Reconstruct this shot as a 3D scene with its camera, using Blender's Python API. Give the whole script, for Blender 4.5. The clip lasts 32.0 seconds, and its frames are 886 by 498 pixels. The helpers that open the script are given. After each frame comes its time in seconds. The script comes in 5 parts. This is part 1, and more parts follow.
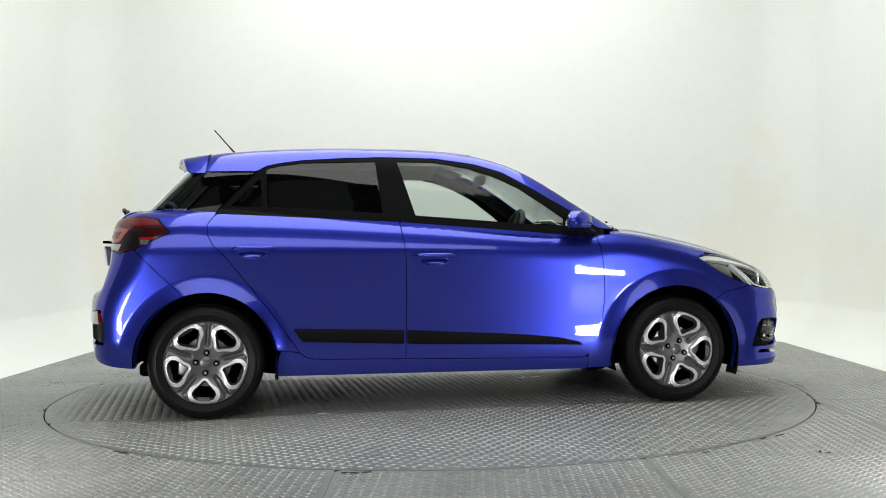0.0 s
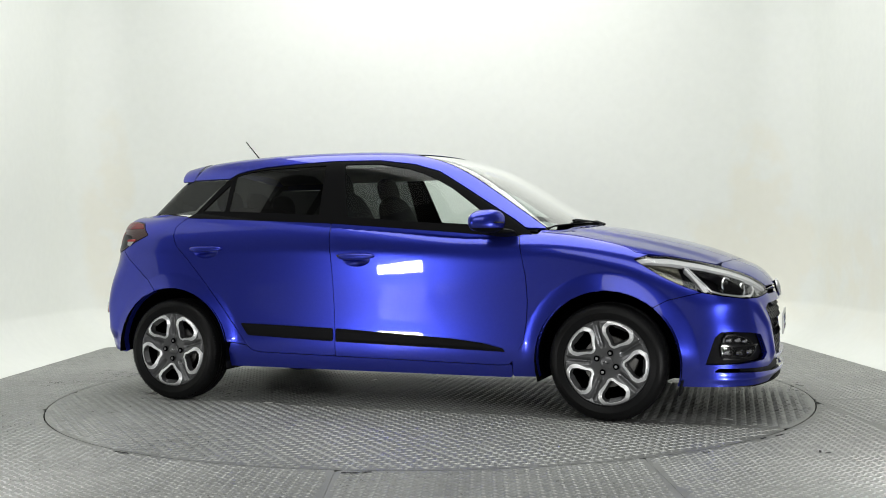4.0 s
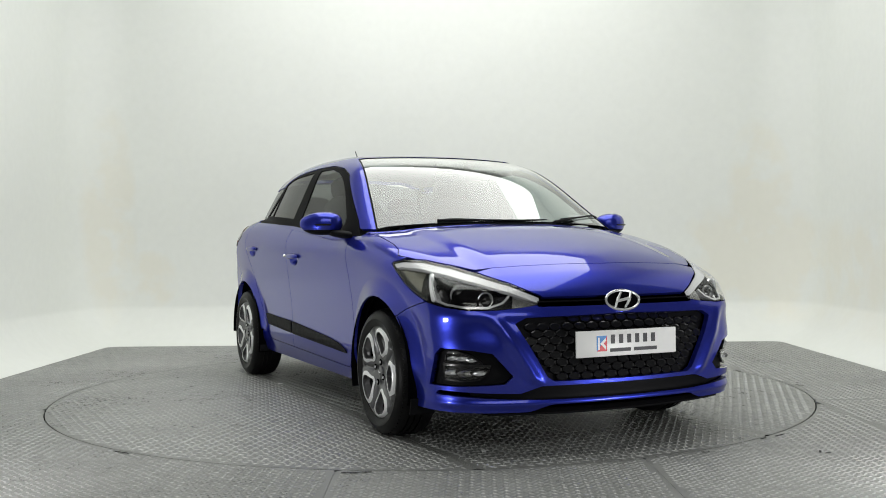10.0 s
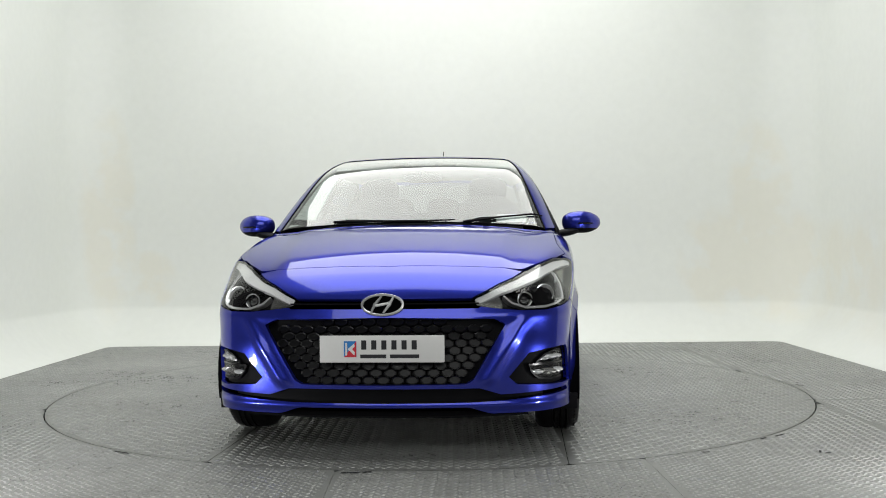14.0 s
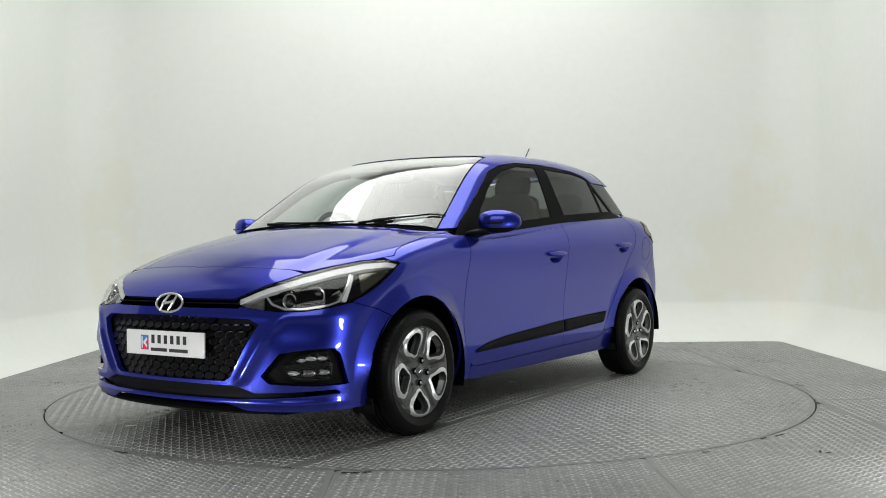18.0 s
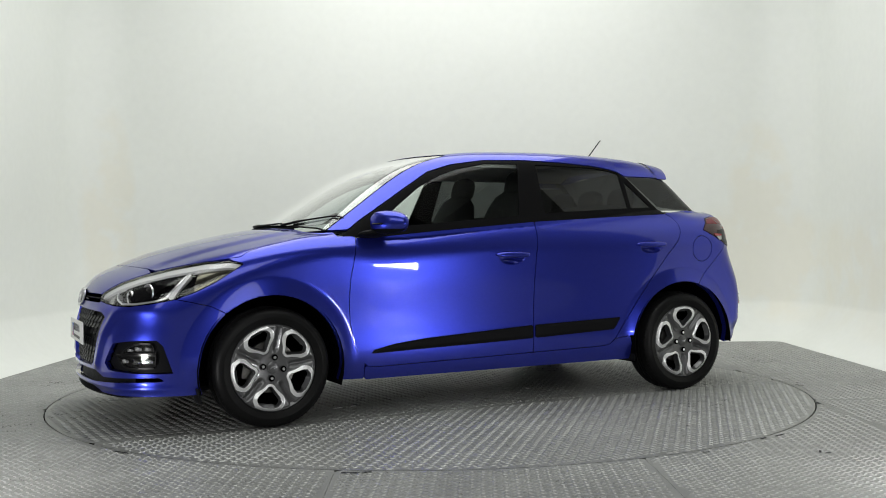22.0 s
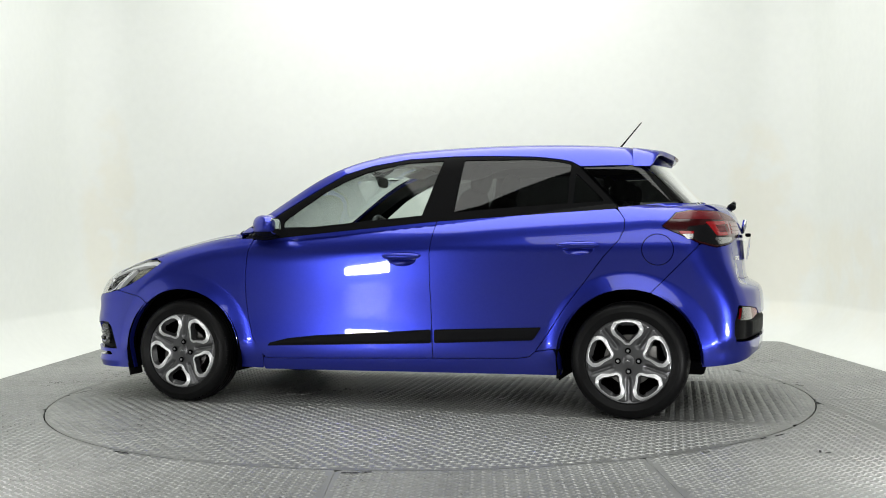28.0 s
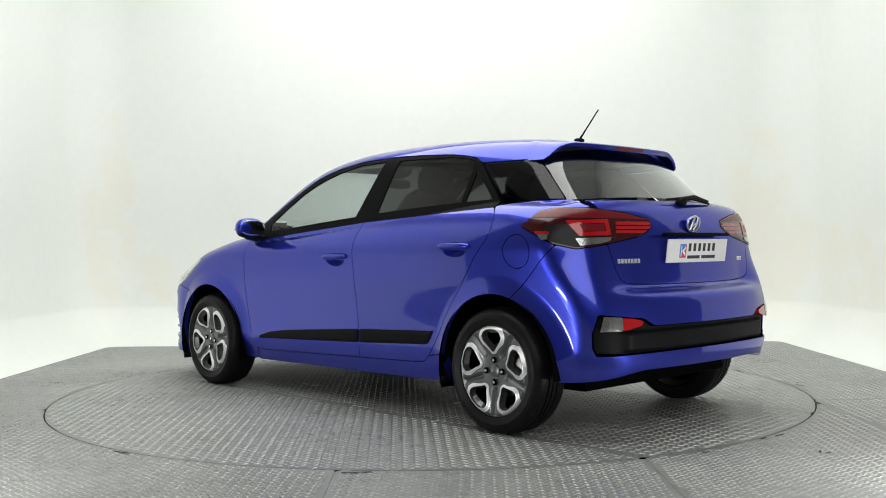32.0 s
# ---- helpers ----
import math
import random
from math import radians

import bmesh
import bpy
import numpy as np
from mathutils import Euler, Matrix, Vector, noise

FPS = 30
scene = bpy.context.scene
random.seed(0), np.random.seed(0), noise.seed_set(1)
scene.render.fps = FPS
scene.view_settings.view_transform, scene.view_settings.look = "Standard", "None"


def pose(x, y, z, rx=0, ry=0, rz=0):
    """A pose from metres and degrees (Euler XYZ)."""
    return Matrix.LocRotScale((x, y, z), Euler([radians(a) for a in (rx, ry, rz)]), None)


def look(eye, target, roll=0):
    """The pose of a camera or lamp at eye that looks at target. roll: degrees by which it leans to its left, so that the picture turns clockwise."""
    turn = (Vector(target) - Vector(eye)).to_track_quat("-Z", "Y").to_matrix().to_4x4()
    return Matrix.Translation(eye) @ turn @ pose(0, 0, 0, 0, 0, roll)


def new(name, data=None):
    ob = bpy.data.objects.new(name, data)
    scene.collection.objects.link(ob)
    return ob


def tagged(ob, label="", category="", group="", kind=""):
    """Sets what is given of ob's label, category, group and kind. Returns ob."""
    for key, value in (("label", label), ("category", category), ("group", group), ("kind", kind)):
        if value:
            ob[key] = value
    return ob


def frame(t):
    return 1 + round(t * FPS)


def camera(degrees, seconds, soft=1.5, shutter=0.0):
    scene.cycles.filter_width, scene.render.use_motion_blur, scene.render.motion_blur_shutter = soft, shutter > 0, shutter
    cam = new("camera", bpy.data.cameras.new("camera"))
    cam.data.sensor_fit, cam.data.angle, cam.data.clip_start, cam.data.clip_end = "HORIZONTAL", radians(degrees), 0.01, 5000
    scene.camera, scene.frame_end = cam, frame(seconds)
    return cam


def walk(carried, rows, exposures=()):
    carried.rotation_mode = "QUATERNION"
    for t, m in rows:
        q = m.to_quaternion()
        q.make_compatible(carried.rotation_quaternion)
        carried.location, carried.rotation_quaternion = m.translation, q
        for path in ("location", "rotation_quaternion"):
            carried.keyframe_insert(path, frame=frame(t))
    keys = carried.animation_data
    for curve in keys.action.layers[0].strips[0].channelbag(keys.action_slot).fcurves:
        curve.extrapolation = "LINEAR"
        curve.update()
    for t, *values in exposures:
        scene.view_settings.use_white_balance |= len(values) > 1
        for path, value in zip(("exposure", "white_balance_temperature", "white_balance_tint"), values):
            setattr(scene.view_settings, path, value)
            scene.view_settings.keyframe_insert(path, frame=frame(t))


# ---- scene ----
# ---- camera ----
cam = camera(48.318, 32.0, soft=1.0)
EYE = (0.0, -6.1562, 0.8827)
VIEW = look(EYE, (math.sin(0.01289), -6.1562 + math.cos(0.01289), 0.8827 - 0.00125), -0.618)
walk(cam, [(0, VIEW), (32, VIEW)], exposures=[(0, 0.18), (3, 0.18), (6, 0.03), (7, 0.03), (9, -0.19), (10, -0.04), (13, 0.0), (19, -0.08), (23, -0.08), (25, 0.05), (28, 0.24), (32, 0.25)])


def table_angle(t):
    """Turn of the turntable in degrees, clockwise seen from above."""
    u = t / 32
    return 8.744 - 7.373 * t - 3.33 * u * (1 - u)


# ---- light ----
world = bpy.data.worlds.new("world")
scene.world = world
world.use_nodes = True
world.node_tree.nodes["Background"].inputs[0].default_value = (0.9, 0.95, 1.0, 1)
world.node_tree.nodes["Background"].inputs[1].default_value = 0.05


def softbox(name, x, y, z, tx, ty, tz, sx, sy, watts, tint=(1, 1, 1)):
    lamp = bpy.data.lights.new(name, "AREA")
    lamp.shape, lamp.size, lamp.size_y, lamp.energy, lamp.color = "RECTANGLE", sx, sy, watts, tint
    ob = new(name, lamp)
    ob.matrix_world = look((x, y, z), (tx, ty, tz))
    return ob


softbox("overhead_light", 0.05, 0.0, 4.55, 0.05, 0.001, 0, 4.4, 5.8, 235, (0.985, 1.0, 0.955))
softbox("front_light", 0.0, -6.75, 3.35, 0.0, -0.5, 1.2, 6.0, 2.4, 98, (0.985, 1.0, 0.97))
softbox("side_light", -2.05, -2.75, 0.15, -0.2, -0.5, 0.75, 0.36, 0.06, 12)
softbox("side_light", 2.05, -2.85, 0.15, 0.2, -0.5, 0.75, 0.36, 0.06, 12)


# ---- materials ----
def material(name, colour, rough=0.5, metal=0.0, coat=0.0, grain=None, bump=0.0, spread=0.0, scale=40.0, spec=0.5, edge=None):
    """Principled material with noise at two scales in colour, roughness and relief."""
    m = bpy.data.materials.new(name)
    m.use_nodes = True
    n, l = m.node_tree.nodes, m.node_tree.links
    b = n["Principled BSDF"]
    b.inputs["Base Color"].default_value = (*colour, 1)
    b.inputs["Roughness"].default_value, b.inputs["Metallic"].default_value = rough, metal
    b.inputs["Coat Weight"].default_value, b.inputs["Coat Roughness"].default_value, b.inputs["Coat IOR"].default_value = coat, 0.025, 1.46
    b.inputs["Specular IOR Level"].default_value = spec
    b.inputs["Specular Tint"].default_value = (*(edge or (1, 1, 1)), 1)
    if spread or bump:
        co = n.new("ShaderNodeTexCoord")
        big, fine = n.new("ShaderNodeTexNoise"), n.new("ShaderNodeTexNoise")
        for node, sc in ((big, scale * 0.08), (fine, scale)):
            node.inputs["Scale"].default_value, node.inputs["Detail"].default_value = sc, 4
            l.new(co.outputs["Object"], node.inputs["Vector"])
        mix = n.new("ShaderNodeMath")
        mix.operation = "ADD"
        l.new(big.outputs["Fac"], mix.inputs[0]), l.new(fine.outputs["Fac"], mix.inputs[1])
        ramp = n.new("ShaderNodeMapRange")
        ramp.inputs[1].default_value, ramp.inputs[2].default_value = 0.6, 1.4
        ramp.inputs[3].default_value, ramp.inputs[4].default_value = 1 - spread, 1 + spread
        l.new(mix.outputs[0], ramp.inputs[0])
        if spread:
            mul = n.new("ShaderNodeVectorMath")
            mul.operation = "SCALE"
            mul.inputs[0].default_value = colour
            l.new(ramp.outputs[0], mul.inputs["Scale"])
            l.new(mul.outputs[0], b.inputs["Base Color"])
            rr = n.new("ShaderNodeMath")
            rr.operation = "MULTIPLY"
            rr.inputs[1].default_value = rough
            l.new(ramp.outputs[0], rr.inputs[0]), l.new(rr.outputs[0], b.inputs["Roughness"])
        if bump:
            bp = n.new("ShaderNodeBump")
            bp.inputs["Strength"].default_value, bp.inputs["Distance"].default_value = bump, 0.002
            l.new(fine.outputs["Fac"], bp.inputs["Height"]), l.new(bp.outputs[0], b.inputs["Normal"])
    return m


def glass(name, tint, gloss=1.0, rough=0.0):
    """Thin pane: tinted see-through body under a Fresnel reflection."""
    m = bpy.data.materials.new(name)
    m.use_nodes = True
    n, l = m.node_tree.nodes, m.node_tree.links
    n.clear()
    out, mix, tr, gl, lw, pw, sc = (n.new("ShaderNode" + k) for k in ("OutputMaterial", "MixShader", "BsdfTransparent", "BsdfGlossy", "LayerWeight", "Math", "Math"))
    tr.inputs[0].default_value, gl.inputs["Roughness"].default_value, lw.inputs[0].default_value = (*tint, 1), rough, 0.5
    gl.inputs[0].default_value = (1, 1, 1, 1)
    pw.operation, sc.operation = "POWER", "MULTIPLY_ADD"
    pw.inputs[1].default_value, sc.inputs[1].default_value, sc.inputs[2].default_value = 5, 0.90 * gloss, 0.045 * gloss
    l.new(lw.outputs["Facing"], pw.inputs[0]), l.new(pw.outputs[0], sc.inputs[0]), l.new(sc.outputs[0], mix.inputs[0])
    l.new(tr.outputs[0], mix.inputs[1]), l.new(gl.outputs[0], mix.inputs[2]), l.new(mix.outputs[0], out.inputs[0])
    return m


PAINT = material("blue_metallic_paint", (0.029, 0.042, 0.41), 0.30, 0.80, 1.0, spread=0.05, scale=900, spec=0.2, edge=(0.06, 0.08, 0.36))
BLACK = material("black_plastic", (0.006, 0.006, 0.007), 0.55, spec=0.08, spread=0.15, bump=0.1, scale=300)
TRIM = material("satin_black_trim", (0.0045, 0.0045, 0.005), 0.55, spec=0.03)
GAP = material("dark_cavity", (0.002, 0.002, 0.0025), 0.9, spec=0.03)
RUBBER = material("tyre_rubber", (0.006, 0.006, 0.0063), 0.42, spec=0.14, spread=0.15, bump=0.15, scale=200)
CHROME = material("chrome", (0.75, 0.76, 0.78), 0.08, 1.0)
MACHINED = material("machined_alloy", (0.86, 0.865, 0.87), 0.36, 0.65, spread=0.05, scale=400)
ALLOY = material("grey_alloy_paint", (0.14, 0.141, 0.145), 0.34, 0.75, 0.3)
STEEL = material("brake_steel", (0.32, 0.31, 0.30), 0.4, 1.0, spread=0.2, scale=90)
GLOSSY = material("gloss_black_plastic", (0.006, 0.006, 0.007), 0.34, spec=0.22)
CLOTH = material("seat_cloth", (0.018, 0.018, 0.019), 0.9, spread=0.3, bump=0.4, scale=500)
DASH = material("dash_plastic", (0.03, 0.03, 0.032), 0.6, spread=0.1, bump=0.3, scale=400)
LINING = material("roof_lining", (0.50, 0.495, 0.47), 0.9, spread=0.06, scale=200)
PLATE = material("plate_white", (0.78, 0.78, 0.77), 0.35, spread=0.02, scale=60)
INK = material("print_black", (0.02, 0.02, 0.025), 0.5)
INK_RED = material("print_red", (0.65, 0.03, 0.05), 0.45)
INK_BLUE = material("print_blue", (0.03, 0.22, 0.60), 0.45)
RED = material("red_lens", (0.36, 0.006, 0.010), 0.10, 0.0, 0.7)
MIDRED = material("deep_red_lens", (0.13, 0.008, 0.012), 0.25, 0.0, 0.10, spec=0.3)
DARKRED = material("smoked_red_lens", (0.035, 0.003, 0.004), 0.15, 0.0, 0.25)
CLEAR_LENS = material("clear_reflector", (0.38, 0.38, 0.37), 0.15, 0.8, 1.0, bump=0.5, scale=120)
SILVER = material("silver_reflector", (0.80, 0.81, 0.82), 0.22, 0.7)
SMOKED = material("dark_housing", (0.008, 0.008, 0.009), 0.2, 0.2, 0.3)
BRONZE = material("amber_reflector", (0.17, 0.165, 0.13), 0.16, 0.9, bump=0.4, scale=60)
DIFFUSER = material("white_light_guide", (0.72, 0.73, 0.74), 0.25, 0.0, 0.6)
PAPER = material("paper", (0.75, 0.75, 0.74), 0.8)
GLASS = glass("clear_glass", (0.80, 0.85, 0.82), 0.55)
SCREEN = glass("windscreen_glass", (0.70, 0.76, 0.76), 2.3)
TINTED = glass("privacy_glass", (0.075, 0.08, 0.079), 0.7)
REAR_GLASS = glass("rear_screen_glass", (0.20, 0.21, 0.205), 2.2)
LENS = glass("lamp_cover", (0.93, 0.93, 0.93), 0.9)
WALL = material("white_wall_paint", (0.80, 0.815, 0.785), 0.55, spread=0.025, bump=0.05, scale=14)


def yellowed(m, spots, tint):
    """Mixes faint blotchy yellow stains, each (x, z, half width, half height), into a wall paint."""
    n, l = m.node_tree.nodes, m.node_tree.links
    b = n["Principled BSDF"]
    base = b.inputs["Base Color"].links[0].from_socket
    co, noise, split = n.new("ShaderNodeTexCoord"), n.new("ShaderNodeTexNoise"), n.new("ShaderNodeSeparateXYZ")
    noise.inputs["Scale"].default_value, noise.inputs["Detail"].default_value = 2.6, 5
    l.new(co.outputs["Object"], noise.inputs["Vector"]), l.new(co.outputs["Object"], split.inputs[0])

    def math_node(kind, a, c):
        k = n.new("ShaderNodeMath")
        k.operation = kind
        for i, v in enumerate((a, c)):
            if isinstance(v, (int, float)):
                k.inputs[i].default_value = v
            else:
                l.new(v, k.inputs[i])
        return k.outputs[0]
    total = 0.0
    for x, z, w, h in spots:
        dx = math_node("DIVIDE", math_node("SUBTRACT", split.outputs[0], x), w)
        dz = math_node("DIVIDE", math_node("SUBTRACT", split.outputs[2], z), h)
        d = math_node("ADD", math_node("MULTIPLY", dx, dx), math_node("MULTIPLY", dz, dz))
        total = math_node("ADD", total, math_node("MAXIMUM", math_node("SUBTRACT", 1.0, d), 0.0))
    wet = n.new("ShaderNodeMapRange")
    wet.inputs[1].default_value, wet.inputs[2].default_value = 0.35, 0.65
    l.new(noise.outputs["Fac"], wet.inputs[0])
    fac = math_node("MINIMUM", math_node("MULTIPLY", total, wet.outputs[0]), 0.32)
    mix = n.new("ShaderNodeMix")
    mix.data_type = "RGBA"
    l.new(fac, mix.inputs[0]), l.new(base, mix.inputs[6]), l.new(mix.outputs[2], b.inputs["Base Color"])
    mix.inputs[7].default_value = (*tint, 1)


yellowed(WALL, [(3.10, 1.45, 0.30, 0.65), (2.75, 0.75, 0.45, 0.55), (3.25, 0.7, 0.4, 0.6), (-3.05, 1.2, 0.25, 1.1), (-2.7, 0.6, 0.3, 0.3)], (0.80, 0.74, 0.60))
WORN = material("worn_tread_steel", (0.31, 0.314, 0.305), 0.36, 0.25, spread=0.45, scale=14)
FLOOR = material("grey_painted_floor", (0.190, 0.193, 0.186), 0.45, 0.0, spread=0.28, bump=0.25, scale=30)
TABLE = material("grey_turntable_steel", (0.184, 0.187, 0.180), 0.38, 0.15, spread=0.14, bump=0.2, scale=50)
CEILING = material("grey_ceiling", (0.80, 0.80, 0.78), 0.7, spread=0.05, scale=8)
HALL = material("dark_hall_wall", (0.10, 0.10, 0.10), 0.7, spread=0.2, scale=8)


# ---- mesh helpers ----
def link(name, verts, faces, mat, parent=None, label="", normals=None, smooth=False):
    me = bpy.data.meshes.new(name)
    me.from_pydata([tuple(v) for v in verts], [], faces)
    me.update()
    if normals is not None:
        me.normals_split_custom_set_from_vertices([tuple(v) for v in normals])
    elif smooth:
        me.shade_smooth()
    me.materials.append(mat)
    ob = new(name, me)
    ob.parent = parent
    return tagged(ob, label)


def part(name, bm, mat, parent=None, label="", smooth=True, angle=35):
    """Links a bmesh as one mesh object."""
    bmesh.ops.recalc_face_normals(bm, faces=bm.faces)
    me = bpy.data.meshes.new(name)
    bm.to_mesh(me)
    bm.free()
    if smooth:
        me.shade_smooth()
        me.set_sharp_from_angle(angle=radians(angle))
    me.materials.append(mat)
    ob = new(name, me)
    ob.parent = parent
    return tagged(ob, label)


def box(sx, sy, sz, m=None, bevel=0.0, bm=None, seg=2):
    bm = bm or bmesh.new()
    made = bmesh.ops.create_cube(bm, size=1, matrix=(m or Matrix()) @ Matrix.Diagonal((sx, sy, sz, 1)))["verts"]
    if bevel:
        edges = list({e for v in made for e in v.link_edges})
        bmesh.ops.bevel(bm, geom=edges, offset=bevel, segments=seg, affect="EDGES", profile=0.5)
    return bm


def lathe(profile, axis="y", n=48, bm=None, m=None, closed=False):
    """Turns (radius, along) points about an axis."""
    bm = bm or bmesh.new()
    rings = []
    for k in range(n):
        a = 2 * math.pi * k / n
        c, s = math.cos(a), math.sin(a)
        ring = []
        for r, h in profile:
            p = Vector((r * c, h, r * s)) if axis == "y" else Vector((r * c, r * s, h)) if axis == "z" else Vector((h, r * c, r * s))
            ring.append(bm.verts.new(m @ p if m else p))
        rings.append(ring)
    q = len(profile)
    for k in range(n):
        a, b = rings[k], rings[(k + 1) % n]
        for i in range(q if closed else q - 1):
            j = (i + 1) % q
            bm.faces.new((a[i], b[i], b[j], a[j]))
    return bm


def tube(points, radius, n=8, bm=None, ends=True):
    """A round bar along points; radius may be a list."""
    bm = bm or bmesh.new()
    pts = [Vector(p) for p in points]
    rad = radius if isinstance(radius, (list, tuple)) else [radius] * len(pts)
    rings = []
    for i, p in enumerate(pts):
        d = (pts[min(i + 1, len(pts) - 1)] - pts[max(i - 1, 0)]).normalized()
        u = d.orthogonal().normalized() if i == 0 else (u - d * u.dot(d)).normalized()
        w = d.cross(u)
        rings.append([bm.verts.new(p + rad[i] * (u * math.cos(2 * math.pi * k / n) + w * math.sin(2 * math.pi * k / n))) for k in range(n)])
    for a, b in zip(rings, rings[1:]):
        for k in range(n):
            bm.faces.new((a[k], a[(k + 1) % n], b[(k + 1) % n], b[k]))
    if ends:
        bm.faces.new(rings[0]), bm.faces.new(rings[-1])
    return bm


def blob(sx, sy, sz, power=2.5, m=None, bm=None, n=24):
    """A superellipsoid: a rounded box."""
    bm = bm or bmesh.new()
    made = bmesh.ops.create_uvsphere(bm, u_segments=n, v_segments=n // 2, radius=1)["verts"]
    for v in made:
        p = v.co
        k = (abs(p.x) ** power + abs(p.y) ** power + abs(p.z) ** power) ** (-1 / power)
        v.co = Vector((p.x * k * sx, p.y * k * sy, p.z * k * sz))
        if m:
            v.co = m @ v.co
    return bm


def poly_sdf(poly, u, v):
    """Signed distance to a closed outline, below zero inside."""
    p = np.array(poly, float)
    d, inside = np.full(u.shape, 1e9), np.zeros(u.shape, bool)
    for (ax, ay), (bx, by) in zip(p, np.roll(p, -1, 0)):
        ex, ey = bx - ax, by - ay
        t = np.clip(((u - ax) * ex + (v - ay) * ey) / (ex * ex + ey * ey + 1e-12), 0, 1)
        d = np.minimum(d, np.hypot(u - ax - t * ex, v - ay - t * ey))
        hit = ((ay > v) != (by > v)) & (u < (bx - ax) * (v - ay) / (by - ay + 1e-12) + ax)
        inside ^= hit
    return np.where(inside, -d, d)


def clip_grid(P, N, g, depth=0.0):
    """Keeps the part of a grid of points where g < 0, cut cleanly along g = 0, with a rim turned in by depth."""
    ni, nj = g.shape
    flat, fn, gv = P.reshape(-1, 3), N.reshape(-1, 3), g.ravel()
    verts, norms, faces, index, cuts = [], [], [], {}, {}

    def corner(i):
        if i not in index:
            index[i] = len(verts)
            verts.append(flat[i]), norms.append(fn[i])
        return index[i]

    def cut(i, j):
        key = (i, j) if i < j else (j, i)
        if key not in cuts:
            t = gv[key[0]] / (gv[key[0]] - gv[key[1]])
            cuts[key] = len(verts)
            verts.append(flat[key[0]] * (1 - t) + flat[key[1]] * t)
            q = fn[key[0]] * (1 - t) + fn[key[1]] * t
            norms.append(q / (np.linalg.norm(q) + 1e-12))
        return cuts[key]
    inside = g < 0
    some = inside[:-1, :-1] | inside[1:, :-1] | inside[:-1, 1:] | inside[1:, 1:]
    for i, j in zip(*np.nonzero(some)):
        a = i * nj + j
        quad = (a, a + nj, a + nj + 1, a + 1)
        f = []
        for k in range(4):
            p, q = quad[k], quad[(k + 1) % 4]
            if gv[p] < 0:
                f.append(corner(p))
            if (gv[p] < 0) != (gv[q] < 0):
                f.append(cut(p, q))
        if len(f) > 2:
            faces.append(f)
    if depth:
        count = {}
        for f in faces:
            for p, q in zip(f, f[1:] + f[:1]):
                count[(p, q)] = 1
        rim = {}
        turn = sum(np.dot(np.cross(verts[f[1]] - verts[f[0]], verts[f[2]] - verts[f[0]]), norms[f[0]]) for f in faces[:40])
        for p, q in [e for e in count if (e[1], e[0]) not in count]:
            ids, out = [], np.cross(verts[q] - verts[p], norms[p]) * (1 if turn > 0 else -1)
            for v in (p, q):
                if v not in rim:
                    rim[v] = len(verts)
                    verts.extend((verts[v], verts[v] - norms[v] * depth))
                    norms.extend((norms[v] * 1e-6, norms[v] * 1e-6))
                ids.append(rim[v])
                norms[rim[v]], norms[rim[v] + 1] = norms[rim[v]] + out, norms[rim[v] + 1] + out
            faces.append([ids[1], ids[0], ids[0] + 1, ids[1] + 1])
        for k in rim.values():
            norms[k] = norms[k] / (np.linalg.norm(norms[k]) + 1e-15)
            norms[k + 1] = norms[k]
    return verts, faces, norms

# ---- studio ----
LEFT_BACK, RIGHT_BACK = Vector((-2.987, 3.022)), Vector((3.172, 2.793))
LEFT_END, RIGHT_END = Vector((-3.038, -1.2)), Vector((3.074, -1.2))
DISC = 2.238


def cove_wall(name, line, height=4.7, radius=0.36, thick=0.12, label="", mat=None):
    """White studio wall that curves up from the floor along a line of plan points."""
    prof = [(radius * (0.45 * math.sin(a) + 0.55 * k / 12), radius * (0.45 * (1 - math.cos(a)) + 0.55 * k / 12)) for k, a in enumerate(np.linspace(0, math.pi / 2, 13))]
    prof += [(radius, height * k / 4) for k in (1, 2, 3, 4)] + [(radius + thick, height), (radius + thick, -0.1), (0, -0.1)]
    prof = [(0, 0.001)] + prof[1:]
    pts = [Vector(p) for p in line]
    verts, faces = [], []
    for i, p in enumerate(pts):
        a = (pts[i] - pts[i - 1]).normalized() if i else None
        b = (pts[i + 1] - pts[i]).normalized() if i + 1 < len(pts) else None
        a, b = a or b, b or a
        na, nb = Vector((a.y, -a.x)), Vector((b.y, -b.x))
        n = (na + nb) / (1 + na.dot(nb))
        verts += [(p.x + n.x * o, p.y + n.y * o, z) for o, z in prof]
    k = len(prof)
    for i in range(len(pts) - 1):
        for j in range(k):
            faces.append((i * k + j, i * k + (j + 1) % k, (i + 1) * k + (j + 1) % k, (i + 1) * k + j))
    faces += [tuple(range(k)), tuple(range((len(pts) - 1) * k, len(pts) * k))]
    bm = bmesh.new()
    vs = [bm.verts.new(v) for v in verts]
    for f in faces:
        bm.faces.new([vs[i] for i in f])
    return tagged(part(name, bm, mat or WALL, angle=30), label, "wall", kind="structure")


def corner_line(a, c, b, r=0.14, n=9):
    """Plan points from a round the corner c towards b, with the corner rounded."""
    u, v = (a - c).normalized(), (b - c).normalized()
    p, q = c + u * r, c + v * r
    return [tuple(p * (1 - t) ** 2 + c * (2 * t * (1 - t)) + q * t * t) for t in np.linspace(0, 1, n)]


left_bend = corner_line(LEFT_END, LEFT_BACK, RIGHT_BACK)
right_bend = corner_line(LEFT_BACK, RIGHT_BACK, RIGHT_END)
